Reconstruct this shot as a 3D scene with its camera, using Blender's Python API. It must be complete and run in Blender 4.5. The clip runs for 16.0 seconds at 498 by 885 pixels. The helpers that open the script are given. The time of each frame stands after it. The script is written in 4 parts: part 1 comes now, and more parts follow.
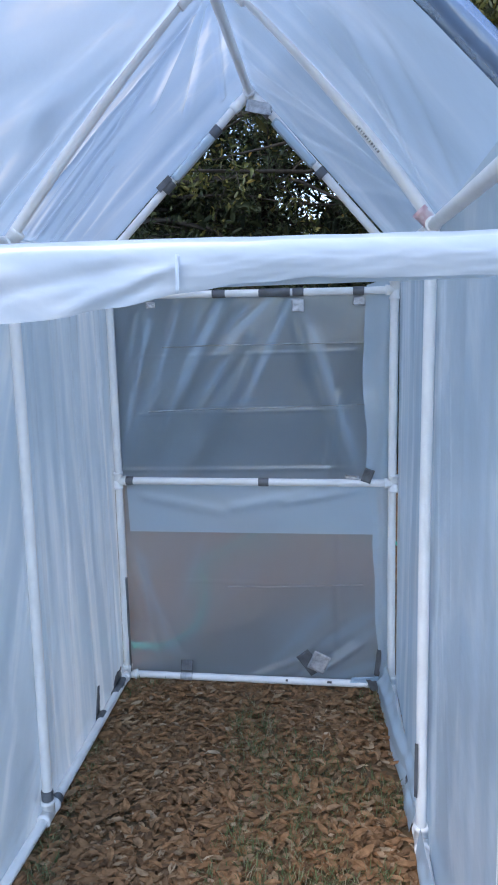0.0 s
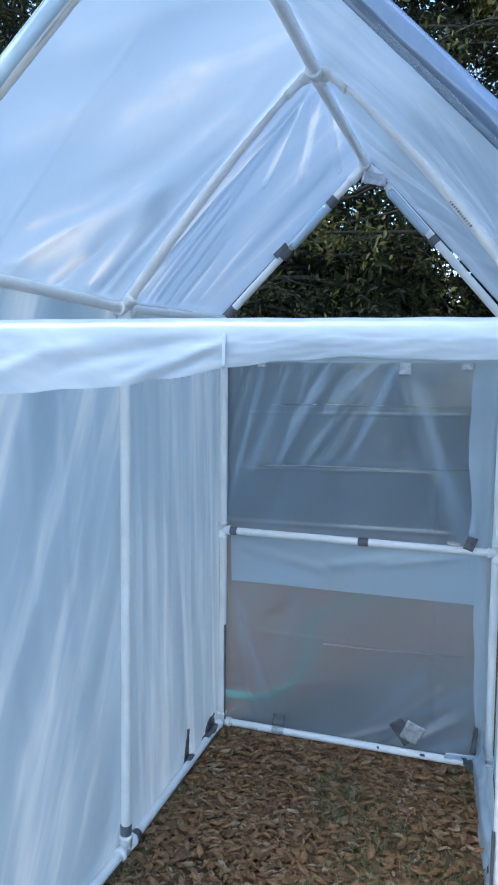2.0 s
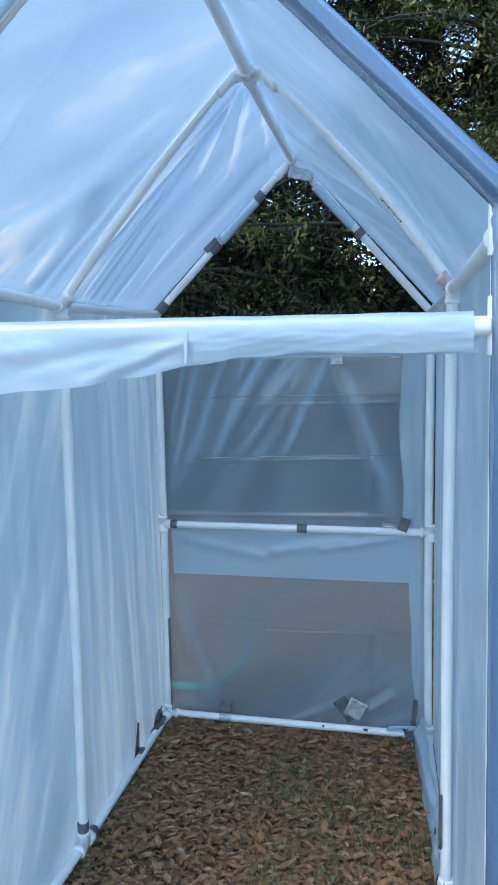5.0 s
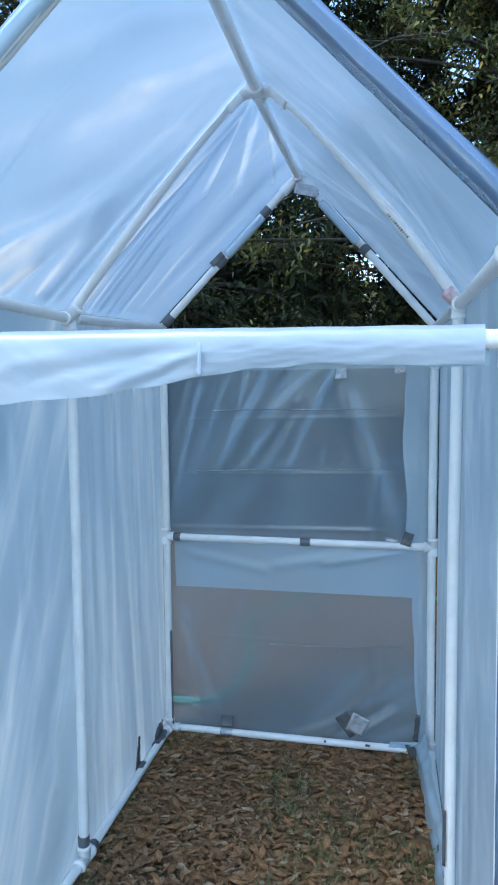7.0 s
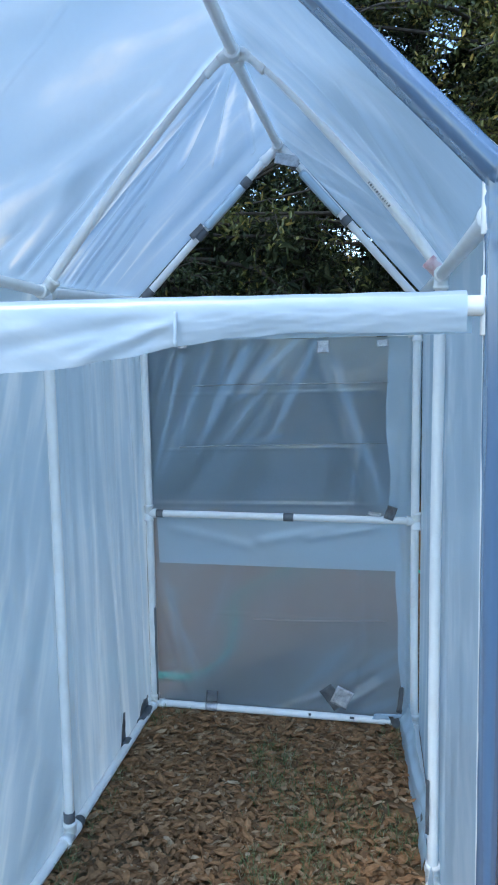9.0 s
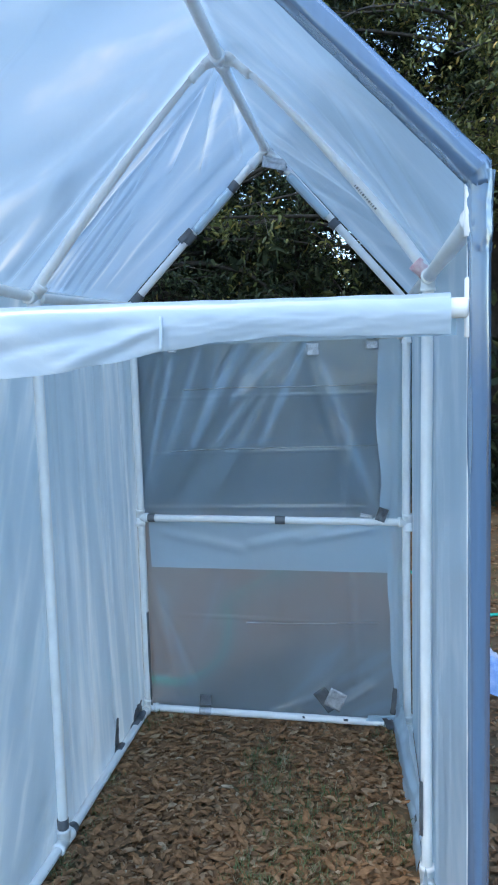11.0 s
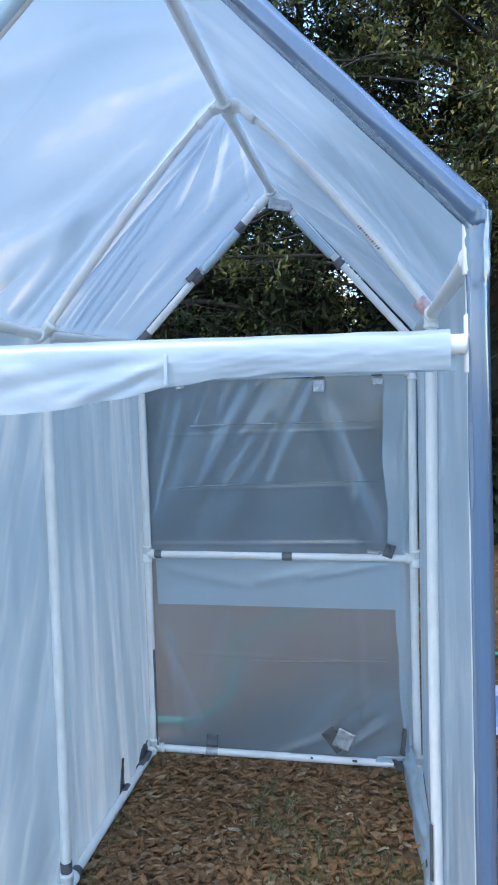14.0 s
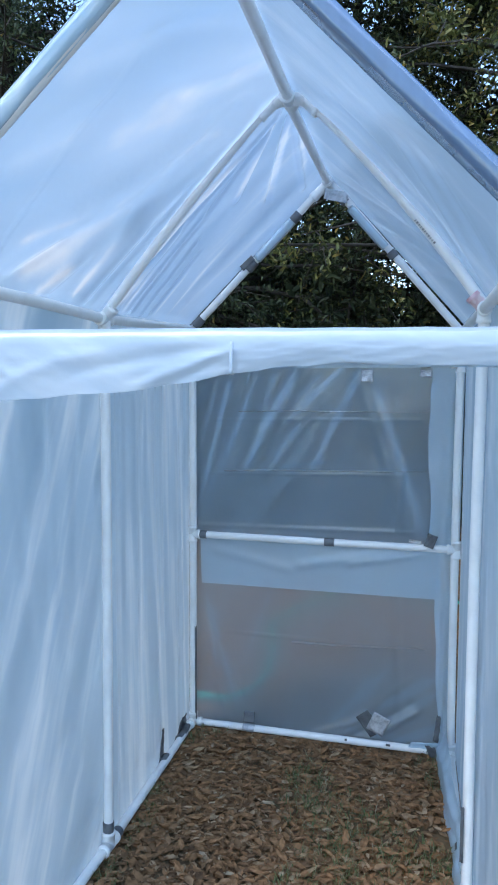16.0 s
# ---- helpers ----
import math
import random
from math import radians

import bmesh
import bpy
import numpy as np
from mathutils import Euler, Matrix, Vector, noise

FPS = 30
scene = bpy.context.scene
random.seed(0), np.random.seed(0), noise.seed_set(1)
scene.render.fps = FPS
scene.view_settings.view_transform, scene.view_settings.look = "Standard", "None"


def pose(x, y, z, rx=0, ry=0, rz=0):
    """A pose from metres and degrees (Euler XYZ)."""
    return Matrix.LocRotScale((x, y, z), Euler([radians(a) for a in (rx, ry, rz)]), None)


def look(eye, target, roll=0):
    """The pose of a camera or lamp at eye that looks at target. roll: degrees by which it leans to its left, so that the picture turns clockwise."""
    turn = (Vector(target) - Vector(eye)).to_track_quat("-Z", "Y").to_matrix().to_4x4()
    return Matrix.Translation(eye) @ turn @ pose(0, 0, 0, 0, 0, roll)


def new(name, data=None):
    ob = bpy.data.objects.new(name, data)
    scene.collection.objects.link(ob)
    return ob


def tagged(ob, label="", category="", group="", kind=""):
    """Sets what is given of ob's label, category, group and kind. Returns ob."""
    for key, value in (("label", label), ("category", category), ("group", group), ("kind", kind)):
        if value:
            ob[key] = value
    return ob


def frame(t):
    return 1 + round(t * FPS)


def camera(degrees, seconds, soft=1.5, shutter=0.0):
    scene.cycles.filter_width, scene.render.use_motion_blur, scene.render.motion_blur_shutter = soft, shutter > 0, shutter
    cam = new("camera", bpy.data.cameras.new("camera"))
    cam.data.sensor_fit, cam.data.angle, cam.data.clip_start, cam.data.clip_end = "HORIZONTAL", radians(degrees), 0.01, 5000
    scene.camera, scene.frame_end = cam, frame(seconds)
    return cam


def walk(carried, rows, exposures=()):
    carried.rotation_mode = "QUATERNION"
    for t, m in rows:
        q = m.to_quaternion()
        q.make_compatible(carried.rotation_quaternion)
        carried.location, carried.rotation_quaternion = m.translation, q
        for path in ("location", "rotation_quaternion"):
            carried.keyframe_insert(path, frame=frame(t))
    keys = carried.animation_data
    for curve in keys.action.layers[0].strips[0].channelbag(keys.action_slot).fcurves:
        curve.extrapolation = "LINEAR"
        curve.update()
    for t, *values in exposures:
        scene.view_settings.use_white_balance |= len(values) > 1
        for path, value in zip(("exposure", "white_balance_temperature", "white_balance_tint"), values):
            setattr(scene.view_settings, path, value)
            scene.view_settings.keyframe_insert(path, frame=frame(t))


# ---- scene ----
cam = camera(37.1, 16.0, soft=2.0)
PATH = [
    (0, (0.419, 0.366, 1.656), (0.16, 2.319, 1.313), -1.1),
    (0.5, (0.463, 0.421, 1.644), (0.14, 2.36, 1.276), -2.7),
    (1, (0.534, 0.454, 1.657), (0.089, 2.38, 1.353), -0.2),
    (1.5, (0.602, 0.401, 1.668), (0.001, 2.297, 1.458), 1.9),
    (2, (0.593, 0.331, 1.691), (-0.039, 2.217, 1.484), 0.7),
    (2.5, (0.546, 0.286, 1.703), (-0.094, 2.17, 1.5), -0.8),
    (3, (0.539, 0.251, 1.704), (-0.088, 2.139, 1.499), -0.7),
    (3.5, (0.538, 0.244, 1.701), (-0.071, 2.135, 1.474), -0.5),
    (4, (0.526, 0.253, 1.701), (-0.085, 2.144, 1.469), 0.3),
    (4.5, (0.528, 0.256, 1.706), (-0.006, 2.174, 1.515), -0.0),
    (5, (0.538, 0.27, 1.701), (0.11, 2.21, 1.47), -0.9),
    (5.2, (0.536, 0.266, 1.7), (0.116, 2.21, 1.485), -2.1),
    (7.3, (0.518, 0.256, 1.694), (0.097, 2.202, 1.505), -0.1),
    (7.5, (0.517, 0.259, 1.695), (0.103, 2.207, 1.508), -0.1),
    (8, (0.516, 0.261, 1.693), (0.105, 2.209, 1.504), -0.7),
    (8.5, (0.522, 0.277, 1.689), (0.123, 2.221, 1.445), -0.9),
    (9, (0.524, 0.283, 1.682), (0.139, 2.229, 1.43), -0.8),
    (9.2, (0.526, 0.283, 1.679), (0.158, 2.231, 1.413), -0.9),
    (11.5, (0.541, 0.284, 1.684), (0.18, 2.236, 1.443), -1.6),
    (12, (0.55, 0.284, 1.675), (0.283, 2.246, 1.399), -0.8),
    (12.5, (0.551, 0.277, 1.675), (0.241, 2.241, 1.46), -1.0),
    (13, (0.549, 0.278, 1.675), (0.227, 2.243, 1.484), -1.5),
    (13.5, (0.548, 0.279, 1.676), (0.228, 2.245, 1.493), -1.6),
    (14, (0.545, 0.271, 1.681), (0.156, 2.227, 1.536), -1.5),
    (14.5, (0.546, 0.252, 1.683), (0.198, 2.217, 1.545), -0.5),
    (15, (0.543, 0.232, 1.684), (0.155, 2.192, 1.582), -0.0),
    (15.5, (0.533, 0.228, 1.68), (0.093, 2.174, 1.553), -0.5),
    (16, (0.529, 0.195, 1.683), (0.035, 2.125, 1.503), 0.4),
]
EXPOSURES = [(0, 1.83, 6700, 16), (1.5, 1.81, 6450, 10), (3, 1.78, 6200, 5), (5, 1.78, 6080, 3), (9, 1.78, 6130, 4), (12.5, 1.87, 6270, 6), (14, 1.90, 6500, 9), (16, 1.80, 6270, 8)]
walk(cam, [(t, look(eye, target, roll)) for t, eye, target, roll in PATH], EXPOSURES)

# ---- world and light ----
world = bpy.data.worlds.new("world")
scene.world = world
world.use_nodes = True
wn = world.node_tree.nodes
sky = wn.new("ShaderNodeTexSky")
sky.sky_type = "NISHITA"
sky.sun_disc = False
SUN_UP, SUN_TURN = 56.0, 208.0
sky.sun_elevation, sky.sun_rotation = radians(SUN_UP), radians(SUN_TURN)
sky.air_density, sky.dust_density, sky.ozone_density = 1.0, 0.6, 2.5
wn["Background"].inputs["Strength"].default_value = 0.15
world.node_tree.links.new(sky.outputs["Color"], wn["Background"].inputs["Color"])
sun = new("sun", bpy.data.lights.new("sun", "SUN"))
sun.data.energy, sun.data.angle, sun.data.color = 0.32, radians(18), (1.0, 0.90, 0.76)
toward = Vector((math.sin(radians(SUN_TURN)) * math.cos(radians(SUN_UP)), math.cos(radians(SUN_TURN)) * math.cos(radians(SUN_UP)), math.sin(radians(SUN_UP))))
sun.matrix_world = look(toward * 30, (0, 0, 0))


# ---- materials ----
def mixed(a, b, f):
    return tuple(x + (y - x) * f for x, y in zip(a, b))


def material(name):
    m = bpy.data.materials.new(name)
    m.use_nodes = True
    t = m.node_tree
    t.nodes.clear()
    return m, t.nodes, t.links, t.nodes.new("ShaderNodeOutputMaterial")


def node(nodes, kind, **values):
    n = nodes.new(kind)
    for key, v in values.items():
        n.inputs[key.replace("_", " ")].default_value = v
    return n


def ramp(nodes, stops):
    r = nodes.new("ShaderNodeValToRGB")
    e = r.color_ramp.elements
    e[0].position, e[0].color = stops[0][0], (*stops[0][1], 1)
    e[1].position, e[1].color = stops[-1][0], (*stops[-1][1], 1)
    for p, c in stops[1:-1]:
        e.new(p).color = (*c, 1)
    return r


def plain(name, dark, light, scale=8.0, rough=0.5, bump=0.1, metal=0.0, fine=90.0, spec=0.5):
    """A surface with stains at one scale and grain at another."""
    m, n, l, out = material(name)
    co = n.new("ShaderNodeTexCoord")
    a = node(n, "ShaderNodeTexNoise", Scale=scale, Detail=6.0)
    b = node(n, "ShaderNodeTexNoise", Scale=fine, Detail=3.0)
    mix = n.new("ShaderNodeMath")
    mix.operation = "MULTIPLY_ADD"
    mix.inputs[1].default_value, r = 0.3, ramp(n, [(0.35, dark), (0.75, light)])
    p = node(n, "ShaderNodeBsdfPrincipled", Roughness=rough, Metallic=metal)
    p.inputs["Specular IOR Level"].default_value = spec
    bp = node(n, "ShaderNodeBump", Strength=bump, Distance=0.004)
    l.new(co.outputs["Object"], a.inputs["Vector"])
    l.new(co.outputs["Object"], b.inputs["Vector"])
    l.new(b.outputs["Fac"], mix.inputs[0])
    l.new(a.outputs["Fac"], mix.inputs[2])
    l.new(mix.outputs[0], r.inputs["Fac"])
    l.new(r.outputs["Color"], p.inputs["Base Color"])
    l.new(b.outputs["Fac"], bp.inputs["Height"])
    l.new(bp.outputs["Normal"], p.inputs["Normal"])
    l.new(p.outputs["BSDF"], out.inputs["Surface"])
    return m


def maths(n, l, kind, *inputs):
    q = n.new("ShaderNodeMath")
    q.operation = kind
    for k, v in enumerate(inputs):
        if isinstance(v, (int, float)):
            q.inputs[k].default_value = v
        else:
            l.new(v, q.inputs[k])
    return q.outputs[0]


def painted_fold_light(n, l, cloud, folds, even):
    """Light on the drawn folds, painted as milkier, paler film: soft bands from point to point, each with a sharper
    crest.
    """
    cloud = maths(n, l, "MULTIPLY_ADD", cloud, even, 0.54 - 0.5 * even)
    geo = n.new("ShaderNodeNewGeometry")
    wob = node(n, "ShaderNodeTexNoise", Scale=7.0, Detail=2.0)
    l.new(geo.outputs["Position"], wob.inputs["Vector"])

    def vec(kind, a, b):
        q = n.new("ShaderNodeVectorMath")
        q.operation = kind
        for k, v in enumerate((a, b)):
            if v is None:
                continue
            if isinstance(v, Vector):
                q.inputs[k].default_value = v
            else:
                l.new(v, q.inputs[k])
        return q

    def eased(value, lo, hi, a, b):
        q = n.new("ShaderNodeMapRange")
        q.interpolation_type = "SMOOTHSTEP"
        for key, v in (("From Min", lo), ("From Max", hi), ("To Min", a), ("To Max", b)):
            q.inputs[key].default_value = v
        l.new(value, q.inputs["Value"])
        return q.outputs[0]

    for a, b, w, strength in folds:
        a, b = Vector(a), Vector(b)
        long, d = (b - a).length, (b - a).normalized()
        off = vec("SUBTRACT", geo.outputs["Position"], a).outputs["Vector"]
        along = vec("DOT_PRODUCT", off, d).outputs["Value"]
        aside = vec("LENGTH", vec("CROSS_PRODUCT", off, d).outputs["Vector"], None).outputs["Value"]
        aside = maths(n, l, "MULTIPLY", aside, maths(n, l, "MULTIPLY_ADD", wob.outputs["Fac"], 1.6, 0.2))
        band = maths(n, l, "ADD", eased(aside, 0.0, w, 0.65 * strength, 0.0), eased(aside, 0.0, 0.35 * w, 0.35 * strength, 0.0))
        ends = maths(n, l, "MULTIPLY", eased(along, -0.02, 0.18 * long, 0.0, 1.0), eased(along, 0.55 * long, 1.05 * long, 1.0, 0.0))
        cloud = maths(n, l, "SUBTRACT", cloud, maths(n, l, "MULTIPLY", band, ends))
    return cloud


def film_material(name, colour, clear, through_share, rough, gloss, streak=0.0, frost=0.0, run=(3.5, 3.5), along=(0, 0, 1), thin=None, folds=None, even=0.35):
    """Polythene film: part clear, part milky in drawn-out streaks, tinted by thin to mimic light on folds; it lets
    light pass and scatters it, with a soft gloss.
    """
    m, n, l, out = material(name)
    co = n.new("ShaderNodeTexCoord")
    lay = n.new("ShaderNodeMapping")
    lay.vector_type = "TEXTURE"
    lay.inputs["Rotation"].default_value = Vector(along).to_track_quat("Z", "Y").to_euler()
    lay.inputs["Scale"].default_value = (1 / run[0], 1 / run[0], 1 / run[1])
    l.new(co.outputs["Object"], lay.inputs["Vector"])
    big = node(n, "ShaderNodeTexNoise", Scale=1.0, Detail=3.5, Roughness=0.55, Distortion=0.1)
    fine = node(n, "ShaderNodeTexNoise", Scale=26.0, Detail=5.0)
    l.new(lay.outputs["Vector"], big.inputs["Vector"])
    cloud = big.outputs["Fac"]
    if folds:
        cloud = painted_fold_light(n, l, cloud, folds, even)
    l.new(co.outputs["Object"], fine.inputs["Vector"])
    bp = node(n, "ShaderNodeBump", Strength=0.08, Distance=0.01)
    l.new(fine.outputs["Fac"], bp.inputs["Height"])
    dif = node(n, "ShaderNodeBsdfDiffuse", Color=(*colour, 1))
    tra = node(n, "ShaderNodeBsdfTranslucent", Color=(*colour, 1))
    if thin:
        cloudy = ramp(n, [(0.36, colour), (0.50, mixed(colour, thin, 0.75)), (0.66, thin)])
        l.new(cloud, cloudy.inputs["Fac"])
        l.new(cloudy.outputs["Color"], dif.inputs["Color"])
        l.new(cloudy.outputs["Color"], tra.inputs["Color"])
    glo = node(n, "ShaderNodeBsdfGlossy", Color=(0.9, 0.9, 0.9, 1), Roughness=rough)
    for b in (dif, tra, glo):
        l.new(bp.outputs["Normal"], b.inputs["Normal"])
    sharp = n.new("ShaderNodeBsdfTransparent")
    sharp.inputs["Color"].default_value = (0.94, 0.96, 0.98, 1)
    haze = node(n, "ShaderNodeBsdfRefraction", Color=(0.94, 0.96, 0.98, 1), Roughness=0.5, IOR=1.12)
    cl = node(n, "ShaderNodeMixShader", Fac=frost)
    l.new(sharp.outputs[0], cl.inputs[1])
    l.new(haze.outputs[0], cl.inputs[2])
    milky = node(n, "ShaderNodeMixShader", Fac=through_share)
    l.new(dif.outputs[0], milky.inputs[1])
    l.new(tra.outputs[0], milky.inputs[2])
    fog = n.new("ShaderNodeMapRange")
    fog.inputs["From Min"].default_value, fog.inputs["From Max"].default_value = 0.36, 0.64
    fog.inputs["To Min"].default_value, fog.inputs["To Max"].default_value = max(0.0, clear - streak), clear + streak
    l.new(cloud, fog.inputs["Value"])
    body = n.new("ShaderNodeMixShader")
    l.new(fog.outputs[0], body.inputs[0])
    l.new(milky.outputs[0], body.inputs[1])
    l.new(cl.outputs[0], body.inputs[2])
    fre = node(n, "ShaderNodeFresnel", IOR=1.45)
    l.new(bp.outputs["Normal"], fre.inputs["Normal"])
    g = n.new("ShaderNodeMath")
    g.operation, g.inputs[1].default_value = "MULTIPLY", gloss
    l.new(fre.outputs[0], g.inputs[0])
    lim = n.new("ShaderNodeMath")
    lim.operation, lim.inputs[1].default_value = "MINIMUM", 0.35
    l.new(g.outputs[0], lim.inputs[0])
    top = n.new("ShaderNodeMixShader")
    l.new(lim.outputs[0], top.inputs[0])
    l.new(body.outputs[0], top.inputs[1])
    l.new(glo.outputs[0], top.inputs[2])
    l.new(top.outputs[0], out.inputs["Surface"])
    return m


def leaf_material(name, stops, rough=0.5, through_share=0.25, spec=0.4, grain=60.0):
    """Leaves, each a little different, with a grain along them; thin enough to let some light pass."""
    m, n, l, out = material(name)
    geo = n.new("ShaderNodeNewGeometry")
    r = ramp(n, stops)
    l.new(geo.outputs["Random Per Island"], r.inputs["Fac"])
    co = n.new("ShaderNodeTexCoord")
    no = node(n, "ShaderNodeTexNoise", Scale=grain, Detail=3.0)
    l.new(co.outputs["Object"], no.inputs["Vector"])
    hsv = n.new("ShaderNodeHueSaturation")
    v = n.new("ShaderNodeMapRange")
    v.inputs["From Min"].default_value, v.inputs["From Max"].default_value = 0.25, 0.75
    v.inputs["To Min"].default_value, v.inputs["To Max"].default_value = 0.6, 1.35
    l.new(no.outputs["Fac"], v.inputs["Value"])
    l.new(v.outputs[0], hsv.inputs["Value"])
    l.new(r.outputs["Color"], hsv.inputs["Color"])
    p = node(n, "ShaderNodeBsdfPrincipled", Roughness=rough)
    p.inputs["Specular IOR Level"].default_value = spec
    l.new(hsv.outputs["Color"], p.inputs["Base Color"])
    tr = n.new("ShaderNodeBsdfTranslucent")
    l.new(hsv.outputs["Color"], tr.inputs["Color"])
    mx = node(n, "ShaderNodeMixShader", Fac=through_share)
    l.new(p.outputs[0], mx.inputs[1])
    l.new(tr.outputs[0], mx.inputs[2])
    l.new(mx.outputs[0], out.inputs["Surface"])
    return m


PVC = plain("white_pvc", (0.73, 0.72, 0.69), (0.84, 0.835, 0.81), scale=7, rough=0.38, bump=0.05, fine=40)
PVC_FIT = plain("white_pvc_fitting", (0.70, 0.69, 0.66), (0.86, 0.86, 0.84), scale=14, rough=0.33, bump=0.04)
PRIMER = plain("pink_pipe_primer", (0.55, 0.22, 0.25), (0.80, 0.62, 0.62), scale=30, rough=0.45)
INK = plain("black_print", (0.06, 0.06, 0.06), (0.16, 0.16, 0.16), scale=30, rough=0.6)
TAPE = plain("grey_duct_tape", (0.05, 0.053, 0.058), (0.13, 0.137, 0.145), scale=18, rough=0.5, bump=0.3, metal=0.1, fine=300)
TAPE_BRIGHT = plain("silver_duct_tape", (0.20, 0.21, 0.23), (0.56, 0.57, 0.59), scale=40, rough=0.3, bump=0.4, metal=0.35, fine=260)
# pale and blue ends of the streaks that imitate lit and unlit folds
MILK, STREAK_BLUE = (0.82, 0.88, 0.90), (0.47, 0.63, 0.74)
# warm tone of sun on the roof folds, put into the film colour
SUNLIT_CREAM = (0.90, 0.865, 0.81)
FILM = film_material("milky_polythene", MILK, 0.12, 0.58, 0.26, 0.8, 0.10, 0.9, (8.0, 0.9), (0, 0.40, 0.92), STREAK_BLUE)
FILM_PANEL = film_material("milky_polythene_hung", MILK, 0.12, 0.58, 0.26, 0.8, 0.08, 0.9, (11.0, 0.7), (0, -0.06, 1.0), mixed(MILK, STREAK_BLUE, 0.85))
FILM_PLAIN = film_material("milky_polythene_smooth", mixed(MILK, STREAK_BLUE, 0.25), 0.12, 0.60, 0.26, 0.8, 0.08, 0.9, (5.0, 1.2), (-0.68, 0.1, 0.72), mixed(MILK, STREAK_BLUE, 0.75))


def on_slope(a, along, up, places):
    """Painted bands of fold light given as metres along the eave and up a roof slope, as points of the world."""
    a, along, up = Vector(a), Vector(along).normalized(), Vector(up).normalized()
    return [(a + along * u0 + up * v0, a + along * u1 + up * v1, w, 1.9 * k) for u0, v0, u1, v1, w, k in places]


# bright bands painted along the roof folds, as light catches them
FRONT_LIGHT_BANDS = on_slope((-0.596, 1.46, 1.905), (0, 1, 0), (0.70, 0, 0.62), [
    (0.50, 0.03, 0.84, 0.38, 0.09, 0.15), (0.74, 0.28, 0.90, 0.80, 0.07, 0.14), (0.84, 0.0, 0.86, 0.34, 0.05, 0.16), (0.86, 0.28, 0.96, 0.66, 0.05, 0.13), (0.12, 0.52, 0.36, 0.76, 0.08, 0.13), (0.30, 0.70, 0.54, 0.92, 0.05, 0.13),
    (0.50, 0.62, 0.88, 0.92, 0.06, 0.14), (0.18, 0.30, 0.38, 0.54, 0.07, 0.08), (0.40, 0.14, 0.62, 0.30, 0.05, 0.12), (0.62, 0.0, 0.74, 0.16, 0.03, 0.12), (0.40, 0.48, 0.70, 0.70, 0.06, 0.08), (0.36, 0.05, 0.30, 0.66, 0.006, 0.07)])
BACK_LIGHT_BANDS = on_slope((-0.579, 2.49, 1.894), (-0.02, 1, 0.02), (0.69, 0, 0.72), [
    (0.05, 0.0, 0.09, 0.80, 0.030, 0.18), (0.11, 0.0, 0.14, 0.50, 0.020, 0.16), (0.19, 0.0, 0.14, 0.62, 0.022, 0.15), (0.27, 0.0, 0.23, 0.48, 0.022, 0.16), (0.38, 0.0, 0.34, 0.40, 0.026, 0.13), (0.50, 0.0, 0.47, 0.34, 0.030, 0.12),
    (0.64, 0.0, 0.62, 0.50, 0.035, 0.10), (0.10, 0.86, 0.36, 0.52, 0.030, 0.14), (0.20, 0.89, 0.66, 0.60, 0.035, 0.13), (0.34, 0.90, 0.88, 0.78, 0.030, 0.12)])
# sky sheen on the end wall's creases, painted as milky streaks
END_SHEEN_BANDS = [((x0, 3.492, z0), (x1, 3.492, z1), w, k) for x0, z0, x1, z1, w, k in (
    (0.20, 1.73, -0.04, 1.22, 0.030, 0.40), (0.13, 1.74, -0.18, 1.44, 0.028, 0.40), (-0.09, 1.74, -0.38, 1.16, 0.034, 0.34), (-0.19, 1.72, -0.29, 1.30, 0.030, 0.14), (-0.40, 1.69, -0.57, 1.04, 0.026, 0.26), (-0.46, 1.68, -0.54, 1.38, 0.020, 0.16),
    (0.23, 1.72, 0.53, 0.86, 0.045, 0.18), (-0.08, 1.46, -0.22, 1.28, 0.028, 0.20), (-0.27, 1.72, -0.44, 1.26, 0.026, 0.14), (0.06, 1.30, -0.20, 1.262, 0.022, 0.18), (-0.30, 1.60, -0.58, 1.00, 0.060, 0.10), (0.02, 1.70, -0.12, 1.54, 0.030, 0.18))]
LOW_SHEEN_BANDS = [((x0, 3.496, z0), (x1, 3.496, z1), w, 1.4 * k) for x0, z0, x1, z1, w, k in (
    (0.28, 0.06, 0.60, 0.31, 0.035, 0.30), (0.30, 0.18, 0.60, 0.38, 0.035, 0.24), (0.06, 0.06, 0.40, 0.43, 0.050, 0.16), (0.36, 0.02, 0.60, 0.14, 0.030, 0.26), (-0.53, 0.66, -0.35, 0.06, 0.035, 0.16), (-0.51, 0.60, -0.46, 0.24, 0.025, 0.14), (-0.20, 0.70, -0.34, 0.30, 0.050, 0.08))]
FILM_ROOF = film_material("milky_polythene_roof", SUNLIT_CREAM, 0.14, 0.70, 0.26, 0.8, 0.10, 0.9, (3.0, 0.7), (0.45, 0.62, 0.40), (0.50, 0.655, 0.775), FRONT_LIGHT_BANDS, 0.75)
FILM_ROOF_FAN = film_material("milky_polythene_fan", mixed(MILK, SUNLIT_CREAM, 0.4), 0.16, 0.70, 0.26, 0.8, 0.12, 0.9, (7.0, 0.9), (0.66, 0.10, 0.72), (0.43, 0.60, 0.76), BACK_LIGHT_BANDS, 0.6)
FILM_BACK = film_material("clear_polythene", (0.57, 0.75, 0.91), 0.57, 0.40, 0.20, 1.6, 0.24, 0.85, (9.0, 1.2), (0.44, 0, 0.85), None, END_SHEEN_BANDS, 0.25)
